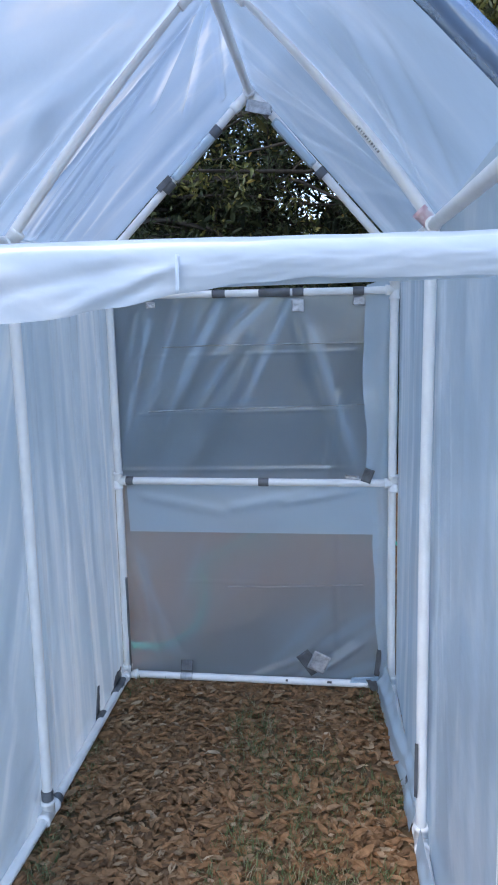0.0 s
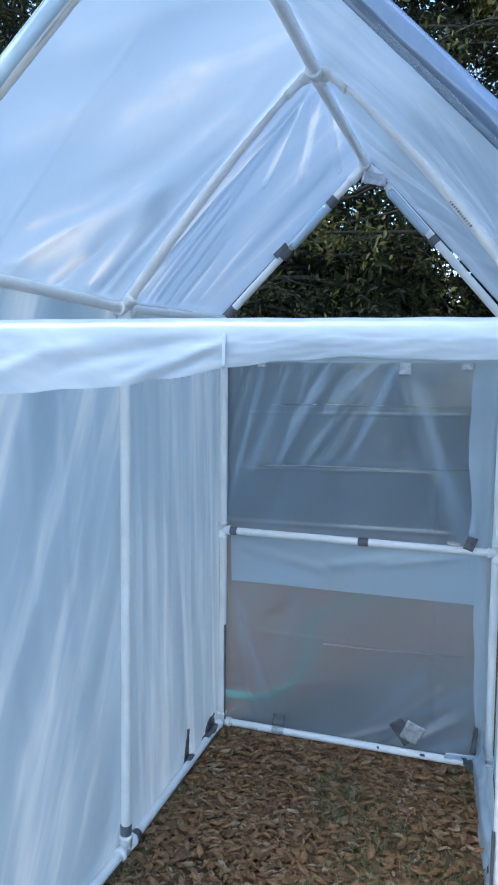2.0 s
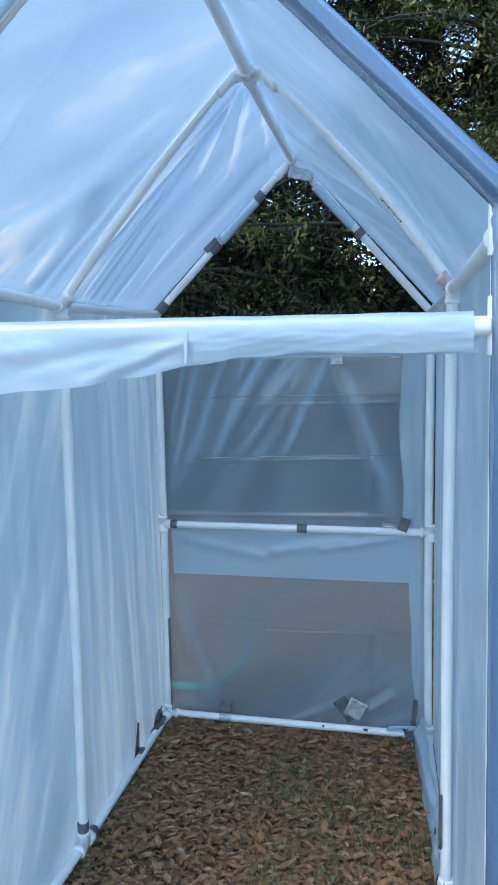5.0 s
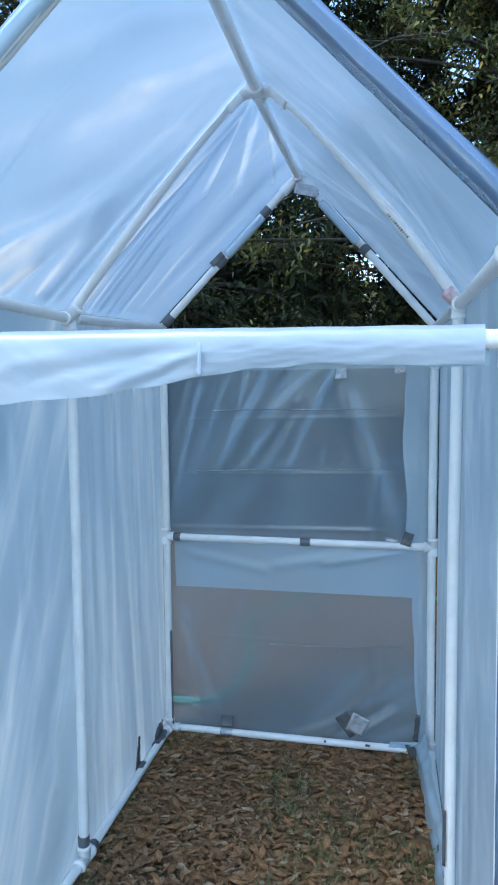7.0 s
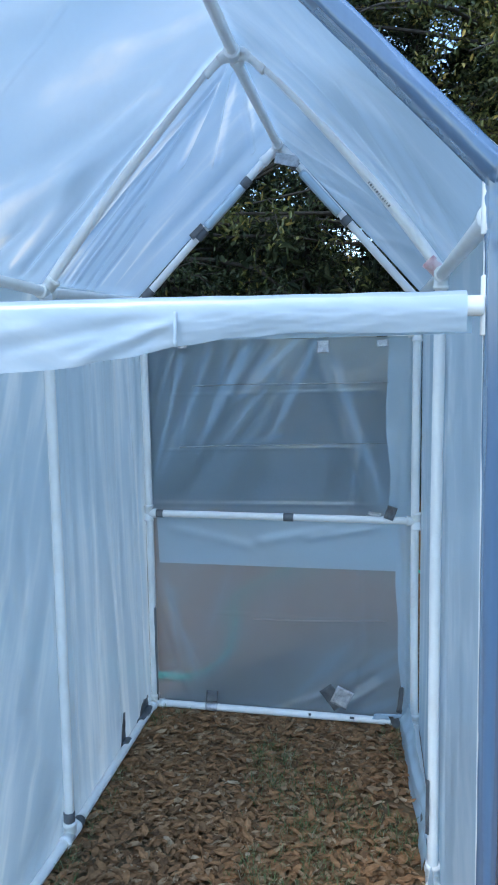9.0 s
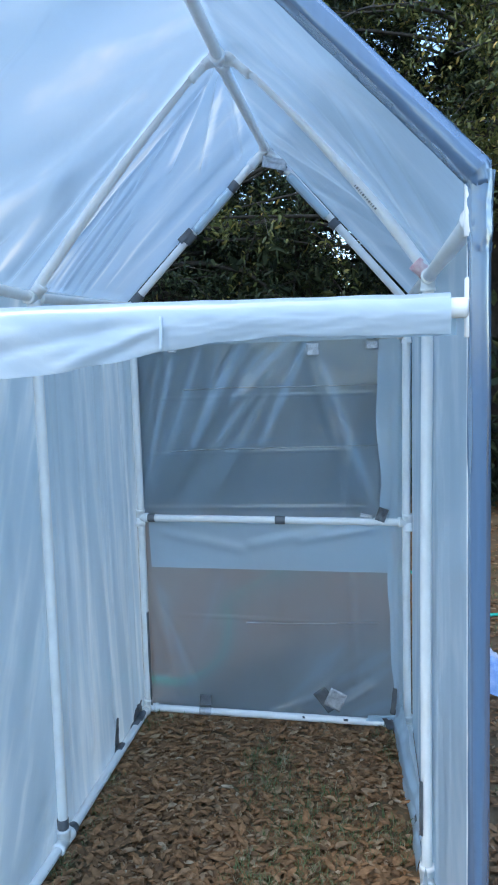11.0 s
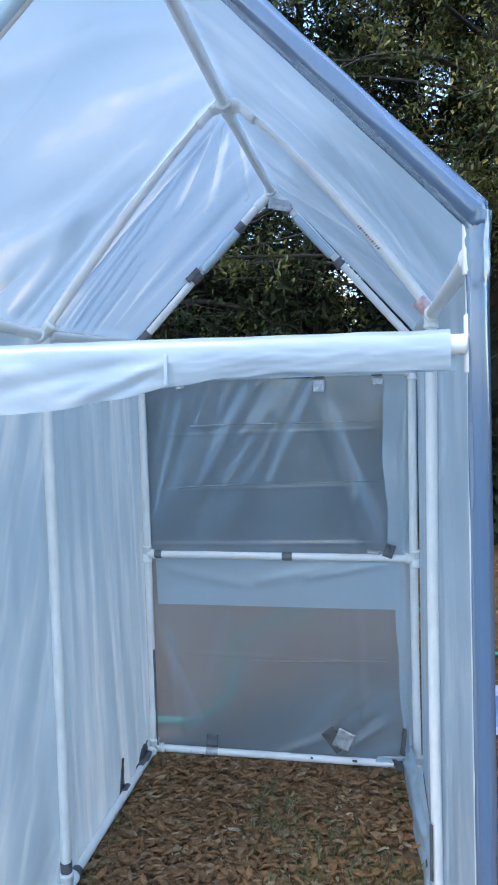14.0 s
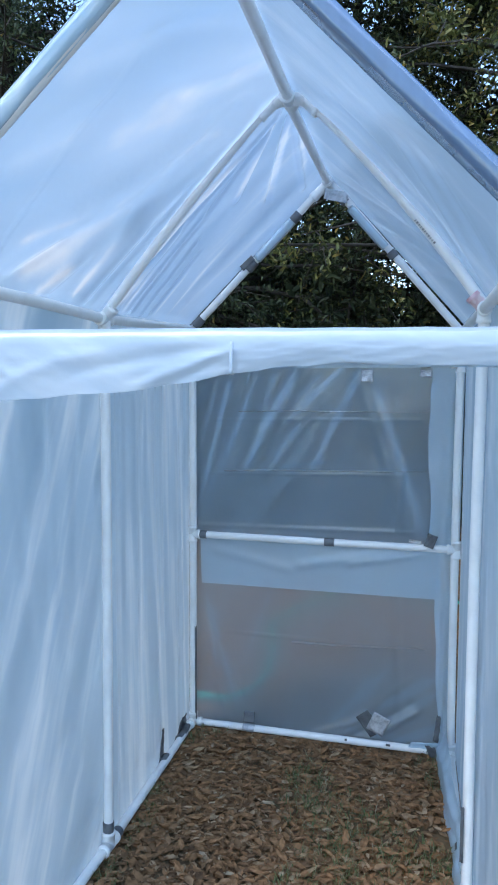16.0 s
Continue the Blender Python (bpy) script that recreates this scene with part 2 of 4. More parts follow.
FILM_BACK_LOW = film_material("clear_polythene_low", (0.50, 0.65, 0.76), 0.59, 0.40, 0.22, 1.4, 0.17, 0.50, (5.0, 2.0), (0.3, 0, 0.85), None, LOW_SHEEN_BANDS, 0.25)
FILM_PLEAT = film_material("pleated_polythene", (0.74, 0.82, 0.88), 0.80, 0.35, 0.26, 1.0, 0.08, 0.5, (8.0, 8.0))
FILM_JAMB = film_material("clear_polythene_strip", (0.74, 0.82, 0.88), 0.93, 0.35, 0.26, 0.8, 0.03, 0.2, (8.0, 2.0))
FILM_DOUBLE = film_material("doubled_polythene", (0.63, 0.78, 0.88), 0.24, 0.42, 0.26, 1.2, 0.08, 0.8, (5.0, 3.0), (1, 0, 0.1))
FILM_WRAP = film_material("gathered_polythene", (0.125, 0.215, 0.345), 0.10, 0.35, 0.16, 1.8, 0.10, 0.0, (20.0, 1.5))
FILM_ROLL = film_material("rolled_polythene", (0.62, 0.70, 0.77), 0.02, 0.3, 0.34, 0.8, 0.02, 0.0, (12.0, 3.0), (0.8, 0, -0.4), (0.52, 0.62, 0.71))
SOIL = plain("dark_woodland_soil", (0.11, 0.077, 0.046), (0.20, 0.140, 0.080), scale=3.5, rough=0.95, bump=0.8, fine=70, spec=0.1)
LITTER = leaf_material("fallen_leaves", [(0.0, (0.17, 0.100, 0.056)), (0.25, (0.25, 0.142, 0.072)), (0.5, (0.31, 0.172, 0.085)), (0.7, (0.36, 0.190, 0.090)), (0.85, (0.34, 0.220, 0.125)), (0.97, (0.42, 0.285, 0.165)), (1.0, (0.48, 0.36, 0.23))], rough=0.85, through_share=0.15, spec=0.05, grain=45)
GRASS = leaf_material("thin_grass", [(0.0, (0.09, 0.13, 0.04)), (0.6, (0.16, 0.20, 0.075)), (0.85, (0.24, 0.23, 0.11)), (1.0, (0.36, 0.31, 0.19))], rough=0.6)
LEAF = leaf_material("evergreen_leaves", [(0.0, (0.035, 0.052, 0.034)), (0.5, (0.066, 0.092, 0.050)), (0.9, (0.11, 0.14, 0.062)), (0.98, (0.17, 0.165, 0.06)), (1.0, (0.30, 0.22, 0.07))], rough=0.45, spec=0.25, grain=20)
# yellow foliage, brightened in colour to stand for far sunlit leaves
LEAF_SUNLIT_GOLD = leaf_material("sunlit_yellow_leaves", [(0.0, (0.06, 0.07, 0.02)), (0.4, (0.2, 0.17, 0.04)), (0.75, (0.45, 0.32, 0.07)), (1.0, (0.62, 0.5, 0.2))], rough=0.5, through_share=0.45, grain=20)
# darker copy of the evergreen leaves; the wood's inner shade is in the colour
LEAF_SHADED = leaf_material("shaded_wood_leaves", [(0.0, (0.018, 0.028, 0.020)), (0.5, (0.036, 0.050, 0.028)), (0.9, (0.060, 0.075, 0.036)), (1.0, (0.11, 0.105, 0.04))], rough=0.5, spec=0.15, grain=20)
# brighter olive copy with sunlight put into the colour, and a few yellow leaves
LEAF_SUNLIT = leaf_material("sunlit_evergreen_leaves", [(0.0, (0.040, 0.056, 0.022)), (0.35, (0.090, 0.112, 0.036)), (0.7, (0.16, 0.175, 0.052)), (0.92, (0.27, 0.255, 0.085)), (0.975, (0.42, 0.34, 0.10)), (1.0, (0.70, 0.50, 0.14))], rough=0.42, through_share=0.35, spec=0.4, grain=20)
BARK = plain("dark_bark", (0.012, 0.010, 0.008), (0.05, 0.042, 0.034), scale=9, rough=0.9, bump=0.9, fine=45, spec=0.1)
TWIG = plain("grey_twig", (0.018, 0.016, 0.013), (0.065, 0.058, 0.048), scale=20, rough=0.85, bump=0.4)
HOSE = plain("green_hose", (0.02, 0.30, 0.21), (0.04, 0.42, 0.31), scale=12, rough=0.35)
CLOTH = plain("blue_cloth", (0.15, 0.27, 0.58), (0.42, 0.54, 0.78), scale=13, rough=0.9, bump=0.4, fine=220, spec=0.1)
CLOTH_PALE = plain("white_cloth", (0.40, 0.44, 0.56), (0.66, 0.68, 0.74), scale=9, rough=0.9, bump=0.4, fine=220, spec=0.1)
# near-black tone stands for the shade deep in the woods
FAR_WOOD = plain("far_woods_in_shade", (0.010, 0.014, 0.010), (0.055, 0.062, 0.035), scale=1.2, rough=0.95, bump=0.0, fine=9.0, spec=0.0)

# ---- building helpers ----
ORIGIN = {}


def add(name, verts, faces, mat, parent=None, label="", smooth=True, mats=None):
    """One mesh object, given in world places, under a thing or a part of one."""
    v = np.asarray(verts, float)
    c = (v.min(0) + v.max(0)) / 2
    if parent is None:
        c[2] = v[:, 2].min()
    me = bpy.data.meshes.new(name)
    me.from_pydata((v - c).tolist(), [], faces.tolist() if isinstance(faces, np.ndarray) else faces)
    me.polygons.foreach_set("use_smooth", [smooth] * len(me.polygons))
    me.materials.append(mat)
    me.update()
    ob = new(name, me)
    ORIGIN[ob.name] = Vector(c)
    ob.location = Vector(c)
    if parent is not None:
        ob.parent = parent
        ob.location = Vector(c) - ORIGIN[parent.name]
    if label:
        ob["label"] = label
    return ob


def base(name, at):
    e = new(name)
    e.location = at
    ORIGIN[e.name] = Vector(at)
    return e


def tube(path, radii, sides=14, cap=True, squash=None):
    """A tube along points, its radius given at each."""
    p = [Vector(q) for q in path]
    if not hasattr(radii, "__len__"):
        radii = [radii] * len(p)
    verts, faces = [], []
    up = Vector((0, 0, 1)) if abs((p[-1] - p[0]).normalized().z) < 0.9 else Vector((0, 1, 0))
    for i, q in enumerate(p):
        d = (p[min(i + 1, len(p) - 1)] - p[max(i - 1, 0)]).normalized()
        a = d.cross(up).normalized()
        b = a.cross(d)
        for k in range(sides):
            w = 2 * math.pi * k / sides
            r = radii[i] * (squash(i, k) if squash else 1)
            verts.append(q + a * (r * math.cos(w)) + b * (r * math.sin(w)))
    for i in range(len(p) - 1):
        for k in range(sides):
            j = (k + 1) % sides
            faces.append((i * sides + k, i * sides + j, (i + 1) * sides + j, (i + 1) * sides + k))
    if cap:
        faces.append(tuple(range(sides - 1, -1, -1)))
        faces.append(tuple(range((len(p) - 1) * sides, len(p) * sides)))
    return [tuple(v) for v in verts], faces


def pipe(name, a, b, parent, r=0.0167, bow=(0, 0, 0), label="", mat=None):
    """A length of plastic pipe, a little bowed, with chamfered ends."""
    n, e = 10, 0.003 / max((Vector(b) - Vector(a)).length, 0.01)
    fs = [0, e] + [i / n for i in range(1, n)] + [1 - e, 1]
    path = [tuple(x + w * 4 * f * (1 - f) for x, w in zip(mixed(a, b, f), bow)) for f in fs]
    radii = [r * 0.9] + [r] * (len(fs) - 2) + [r * 0.9]
    return add(name, *tube(path, radii), mat or PVC, parent, label)


def socket(parent, arms, r=0.0213, mat=None, label="", name="fitting"):
    """A pipe fitting: sockets with a raised rim at each mouth, from one centre along the arms."""
    verts, faces = [], []
    for a, b in arms:
        f = [0, 0.02, 0.72, 0.75, 0.98, 1.0]
        rr = [r * 0.92, r, r, r * 1.09, r * 1.09, r * 1.0]
        v, q = tube([mixed(a, b, x) for x in f], rr)
        q = [tuple(i + len(verts) for i in face) for face in q]
        verts += v
        faces += q
    return add(name, verts, faces, mat or PVC_FIT, parent, label)


def arms(c, *ways, length=0.05):
    out = []
    for w in ways:
        d = Vector(w).normalized() * length
        out.append((c, tuple(Vector(c) + d)))
    return out


def crease_height(u, v, creases):
    """Height of folds: ridges from point to point over a sheet, in metres of the sheet."""
    h = 0.0
    for u0, v0, u1, v1, w, a in creases:
        du, dv = u1 - u0, v1 - v0
        n2 = du * du + dv * dv
        f = ((u - u0) * du + (v - v0) * dv) / n2
        d = abs((u - u0) * dv - (v - v0) * du) / math.sqrt(n2)
        end = 1.0 if 0 <= f <= 1 else math.exp(-((f if f < 0 else f - 1) ** 2) * n2 / (2.0 * w * w + 0.0008))
        h += a * math.exp(-(d / w) ** 2) * end
    return h


def sheet(name, corners, parent, mat, creases=(), nu=70, nv=70, wave=0.004, waves=2.2, seed=0.0, slack=0.0, edge=None, label="", tight=False, fold=1.0, soft=1.0, over=0.0, over_end=True):
    """A sheet of film between four corners (u along the first side), with folds, soft waves and slack."""
    a, b, c, d = [Vector(q) for q in corners]
    lu, lv = (b - a).length, (d - a).length
    nor = (b - a).cross(d - a).normalized()
    creases = [(*k[:4], k[4] * soft, k[5]) for k in creases]
    verts, faces = [], []
    for j in range(nv + 1):
        for i in range(nu + 1):
            u, v = i / nu, j / nv
            p = (a * (1 - u) + b * u) * (1 - v) + (d * (1 - u) + c * u) * v
            q = noise.noise(Vector((u * lu * waves + seed, v * lv * waves, seed)))
            q += 0.45 * noise.noise(Vector((u * lu * waves * 3.1, v * lv * waves * 3.1 + seed, 4.0)))
            h = wave * q + fold * crease_height(u * lu, v * lv, creases) - slack * 16 * u * (1 - u) * v * (1 - v)
            p = p + nor * (over * 4 * v * (1 - v) * (u if over_end else 1 - u)) if over else p
            fade = min(1.0, u * 30, (1 - u) * 30) * min(1.0, v * 30, (1 - v) * 30) if tight else 1.0
            p = p + nor * (h * fade)
            if edge:
                p = p + Vector(edge(u, v))
            verts.append(tuple(p))
    w = nu + 1
    for j in range(nv):
        for i in range(nu):
            faces.append((j * w + i, j * w + i + 1, (j + 1) * w + i + 1, (j + 1) * w + i))
    return add(name, verts, faces, mat, parent, label)


def ring_tape(parent, a, b, r=0.0182, mat=None, label=""):
    """Tape wound round a pipe from a to b, uneven at its edges."""
    path = [mixed(a, b, f) for f in (0, 0.08, 0.5, 0.92, 1)]
    sq = lambda i, k: 1.0 + 0.05 * noise.noise(Vector((i * 1.3 + a[0] * 9, k * 0.9, a[2] * 7)))
    return add("tape", *tube(path, [r * 0.98, r * 1.03, r * 1.04, r * 1.03, r * 0.98], 16, True, sq), mat or TAPE, parent, label)


def patch_tape(parent, at, u, v, mat=None, lift=0.004, seed=0.0, taper=1.0, label=""):
    """A torn patch of tape lying on film: centre, half width vector, half height vector."""
    at, u, v = Vector(at), Vector(u), Vector(v)
    n = u.cross(v).normalized()
    verts, faces = [], []
    k = 8
    for j in range(k + 1):
        for i in range(k + 1):
            s, t = 2 * i / k - 1, 2 * j / k - 1
            rag = 1 + 0.08 * noise.noise(Vector((t * 4 + seed, seed, 0)))
            width = 1 + (taper - 1) * (t + 1) / 2
            h = lift * (0.6 * noise.noise(Vector((s * 1.8 + seed, t * 1.8, 1))) + 0.5)
            verts.append(at + u * (s * rag * width) + v * (t * (1 + 0.07 * noise.noise(Vector((s * 4, seed, 2))))) + n * h)
    m = len(verts)
    verts += [q - n * 0.0012 for q in verts]
    w = k + 1
    for j in range(k):
        for i in range(k):
            f = (j * w + i, j * w + i + 1, (j + 1) * w + i + 1, (j + 1) * w + i)
            faces.append(f)
            faces.append(tuple(m + q for q in reversed(f)))
    rim = [i for i in range(w)] + [j * w + k for j in range(1, w)] + [k * w + i for i in range(k - 1, -1, -1)] + [j * w for j in range(k - 1, 0, -1)]
    for x, y in zip(rim, rim[1:] + rim[:1]):
        faces.append((y, x, m + x, m + y))
    return add("tape", [tuple(q) for q in verts], faces, mat or TAPE, parent, label)


# leaf of unit length along x, folded a little along its midrib
LEAF_V = np.array([(0, 0, 0), (0.3, -0.17, 0.035), (0.7, -0.14, 0.03), (1, 0, -0.06), (0.7, 0.14, 0.03), (0.3, 0.17, 0.035)])
LEAF_F = np.array([(0, 1, 2, 3), (0, 3, 4, 5)])


def turned(rng, n, tilt):
    """Random turns: any heading, pitch and roll up to about tilt (radians)."""
    a, b, c = rng.uniform(0, 2 * math.pi, n), rng.normal(0, tilt, n), rng.normal(0, tilt, n)
    ca, sa, cb, sb, cc, sc = np.cos(a), np.sin(a), np.cos(b), np.sin(b), np.cos(c), np.sin(c)
    m = np.empty((n, 3, 3))
    m[:, 0, 0], m[:, 0, 1], m[:, 0, 2] = ca * cb, ca * sb * sc - sa * cc, ca * sb * cc + sa * sc
    m[:, 1, 0], m[:, 1, 1], m[:, 1, 2] = sa * cb, sa * sb * sc + ca * cc, sa * sb * cc - ca * sc
    m[:, 2, 0], m[:, 2, 1], m[:, 2, 2] = -sb, cb * sc, cb * cc
    return m


def leaf_cloud(rng, places, low, high, tilt, curl=1.0, wide=1.0):
    n = len(places)
    size = rng.uniform(low, high, n)
    shape = LEAF_V[None] * size[:, None, None]
    shape = shape * np.stack([np.ones(n), rng.uniform(0.75, 1.25, n) * wide, rng.uniform(-1, 3.5, n) * curl], 1)[:, None, :]
    v = np.einsum("nij,nkj->nki", turned(rng, n, tilt), shape) + places[:, None, :]
    f = LEAF_F[None] + (6 * np.arange(n))[:, None, None]
    return v.reshape(-1, 3), f.reshape(-1, 4)


def big_mesh(name, verts, faces, mat, parent=None):
    """A mesh with very many faces of four corners, linked quickly."""
    me = bpy.data.meshes.new(name)
    me.vertices.add(len(verts))
    me.vertices.foreach_set("co", np.ascontiguousarray(verts, dtype=np.float32).ravel())
    me.loops.add(faces.size)
    me.loops.foreach_set("vertex_index", faces.ravel().astype(np.int32))
    me.polygons.add(len(faces))
    me.polygons.foreach_set("loop_start", np.arange(0, faces.size, 4, dtype=np.int32))
    me.polygons.foreach_set("loop_total", np.full(len(faces), 4, dtype=np.int32))
    me.materials.append(mat)
    me.update(calc_edges=True)
    me.validate()
    ob = new(name, me)
    ORIGIN[ob.name] = Vector((0, 0, 0))
    if parent is not None:
        ob.parent = parent
        ob.location = -ORIGIN[parent.name]
    return ob


# ---- ground ----
def ground_sheet():
    xs = np.concatenate([[-600, -120, -30, -12], np.linspace(-6, 6, 81), [12, 30, 120, 600]])
    ys = np.concatenate([[-600, -120, -30, -8], np.linspace(-2, 12, 91), [20, 40, 120, 600]])
    verts = []
    for y in ys:
        for x in xs:
            near = max(0.0, 1 - max(abs(x), abs(y - 4)) / 14)
            z = 0.012 * noise.noise(Vector((x * 1.7, y * 1.7, 0))) * near - 0.012
            verts.append((x, y, z))
    w = len(xs)
    faces = [(j * w + i, j * w + i + 1, (j + 1) * w + i + 1, (j + 1) * w + i) for j in range(len(ys) - 1) for i in range(w - 1)]
    ob = add("ground", verts, faces, SOIL)
    tagged(ob, "brown woodland soil under fallen leaves", "ground", kind="structure")


ground_sheet()

# ---- greenhouse ----
GH = base("greenhouse", (0.03, 2.48, 0))
tagged(GH, "white plastic pipe greenhouse covered in milky polythene film", "greenhouse")
YF, YM, YB = 1.48, 2.49, 3.47
XLF, XLM, XLB = -0.575, -0.558, -0.582
XRF, XRM, XRB = 0.668, 0.648, 0.612
ZF, ZRF, ZM, ZRM, ZB, ZLB = 1.895, 1.952, 1.866, 1.880, 1.870, 1.893
APEX_F, APEX_M, APEX_B = (0.106, YF, 2.505), (0.060, YM, 2.520), (0.036, YB, 2.515)
EL = {"f": (XLF, YF, ZF), "m": (XLM, YM, ZM), "b": (XLB, YB, ZLB)}
ER = {"f": (XRF, YF, ZRF), "m": (XRM, YM, ZRM), "b": (XRB, YB, ZB)}
DOWN = 0.022
# the posts spread a little towards the ground
FL = {"f": (XLF, YF, DOWN), "m": (XLM - 0.004, YM, DOWN), "b": (XLB + 0.004, YB, DOWN)}
FR = {"f": (0.690, YF, DOWN), "m": (0.656, YM, DOWN), "b": (0.622, YB, DOWN)}
EAVE_FRONT = {"l": 1.912, "r": 1.880}

for top, foot in ((EL, FL), (ER, FR)):
    for k in "fmb":
        pipe("post", foot[k], top[k], GH, bow=(0 if k == "f" else 0.003 if top is EL else -0.005, 0, 0))
for top, foot, zf in ((EL, FL, EAVE_FRONT["l"]), (ER, FR, EAVE_FRONT["r"])):
    a, m, b = top["f"], top["m"], top["b"]
    pipe("eave_pipe", (a[0], a[1], min(zf, a[2])), m, GH, bow=(0, 0, 0.006 if top is EL else 0))
    pipe("eave_pipe", m, b, GH)
    pipe("base_rail", foot["f"], foot["m"], GH)
    pipe("base_rail", foot["m"], foot["b"], GH)
pipe("base_rail", FL["b"], FR["b"], GH)
MID_RAIL, TOP_RAIL, BAR_Z = 0.938, 1.738, 1.7415
pipe("cross_rail", (XLB, YB, MID_RAIL), (XRB + 0.005, YB, MID_RAIL), GH, r=0.0160)
pipe("cross_rail", (XLB, YB, TOP_RAIL), (XRB, YB, TOP_RAIL), GH, r=0.0155)
pipe("ridge_pipe", APEX_F, mixed(APEX_M, APEX_F, -0.02), GH)
pipe("ridge_pipe", (APEX_M[0], APEX_M[1], APEX_M[2] - 0.012), APEX_B, GH, r=0.0160)
for e, apex in ((EL, APEX_F), (ER, APEX_F)):
    pipe("rafter", e["f"], mixed(e["f"], apex, 0.93), GH)
rafters = []
for e in (EL, ER):
    side = -1 if e is EL else 1
    top = (APEX_M[0] + side * 0.078, YM, APEX_M[2] - 0.026)
    rafters.append(pipe("rafter", (e["m"][0], YM, e["m"][2] + 0.010), top, GH, bow=(-0.007, 0, 0.006) if e is EL else (0.014, 0, 0.012)))
    socket(GH, [((APEX_M[0], YM, APEX_M[2]), (APEX_M[0] + side * 0.05, YM, APEX_M[2] - 0.004)), ((APEX_M[0] + side * 0.045, YM, APEX_M[2] - 0.003), mixed(top, e["m"], 0.03))], 0.0205)
    top = (APEX_B[0] + side * 0.045, YB, APEX_B[2] - 0.04)
    pipe("rafter", e["b"], top, GH)
    socket(GH, [((APEX_B[0], YB, APEX_B[2] - 0.002), mixed(top, e["b"], 0.04))], 0.0205)
socket(GH, arms((APEX_M[0], YM, APEX_M[2] - 0.003), (0, -1, 0), (0, 1, 0), length=0.045), 0.0215)
socket(GH, arms((APEX_B[0], YB - 0.01, APEX_B[2]), (0, -1, 0), (0, 1, 0), length=0.03), 0.0215)
for top, foot in ((EL["b"], FL["b"]), (ER["b"], FR["b"])):
    side = 1 if top[0] < 0 else -1
    for z in (MID_RAIL, TOP_RAIL):
        c = mixed(foot, top, (z - DOWN) / (top[2] - DOWN))
        socket(GH, arms((c[0], c[1], z), (0, 0, 1), (0, 0, -1), (side, 0, 0), length=0.038), 0.0202)
    socket(GH, arms(foot, (0, 0, 1), (side, 0, 0), (0, -1, 0), length=0.045), 0.0208)
for top, foot in ((EL["m"], FL["m"]), (ER["m"], FR["m"])):
    socket(GH, arms(foot, (0, 0, 1), (0, 1, 0), (0, -1, 0), length=0.05), 0.0225)
    socket(GH, arms(top, (0, 0, -1), (0, 1, 0), (0, -1, 0), length=0.04), 0.0205)
socket(GH, [((XRM, YM, ZRM + 0.004), mixed(ER["m"], (APEX_M[0] + 0.075, YM, 2.485), 0.07))], 0.0215, PRIMER, "fitting stained with pink primer")
socket(GH, [((XLM, YM, ZM + 0.004), mixed(EL["m"], (APEX_M[0] - 0.075, YM, 2.485), 0.06))], 0.0210)
for e, foot, zf in ((EL["f"], FL["f"], EAVE_FRONT["l"]), (ER["f"], FR["f"], EAVE_FRONT["r"])):
    socket(GH, arms((e[0], e[1] + 0.012, min(zf, e[2])), (0, 1, 0), length=0.042), 0.0205)
    socket(GH, arms(foot, (0, 0, 1), (0, 1, 0), length=0.05), 0.0215)

# small printing on the pipes: plain bars along the pipe
def printing(parent_pipe, a, b, f0, f1, count, off):
    for i in range(count):
        f = f0 + (f1 - f0) * (i + 0.5) / count
        p = Vector(mixed(a, b, f)) + Vector(off)
        d = (Vector(b) - Vector(a)).normalized()
        s = Vector((0, 1, 0)).cross(d).normalized()
        hw, hh = d * (0.0014 if i % 3 else 0.0026), s * 0.0032
        n = Vector((0, -1, 0)) * 0.0008
        q = [p - hw - hh, p + hw - hh, p + hw + hh, p - hw + hh]
        add("print_mark", [tuple(x) for x in q] + [tuple(x - n) for x in q], [(0, 1, 2, 3), (0, 4, 5, 1), (1, 5, 6, 2), (2, 6, 7, 3), (3, 7, 4, 0)], INK, parent_pipe, smooth=False)


printing(rafters[1], ER["m"], (APEX_M[0] + 0.075, YM, 2.485), 0.30, 0.42, 11, (0.010, -0.0172, 0.009))

# side walls of film, outside the posts
O = 0.021
sheet("side_film", [(XLF - O, YF - 0.02, 0.0), (XLM - O, YM, 0.0), (XLM - O, YM, ZM + 0.028), (XLF - O, YF - 0.02, ZF + 0.01)], GH, FILM,
      [(0.10, 0.0, 0.98, 0.75, 0.03, 0.012), (0.55, 0.0, 0.99, 0.22, 0.014, 0.010), (0.66, 0.0, 0.99, 0.15, 0.012, 0.010), (0.80, 0.0, 1.0, 0.13, 0.010, 0.008),
       (0.30, 1.75, 0.52, 0.55, 0.020, -0.012), (0.48, 1.8, 0.62, 0.7, 0.016, 0.010), (0.62, 1.72, 0.86, 0.4, 0.022, 0.012), (0.70, 1.7, 0.72, 0.95, 0.014, -0.010),
       (0.20, 1.8, 0.30, 0.3, 0.02, 0.010), (0.86, 1.8, 0.84, 0.9, 0.015, 0.008), (0.40, 1.2, 0.36, 0.1, 0.02, 0.008)], 90, 110, 0.007, 1.4, 3.0, tight=True, soft=1.7, fold=0.5)
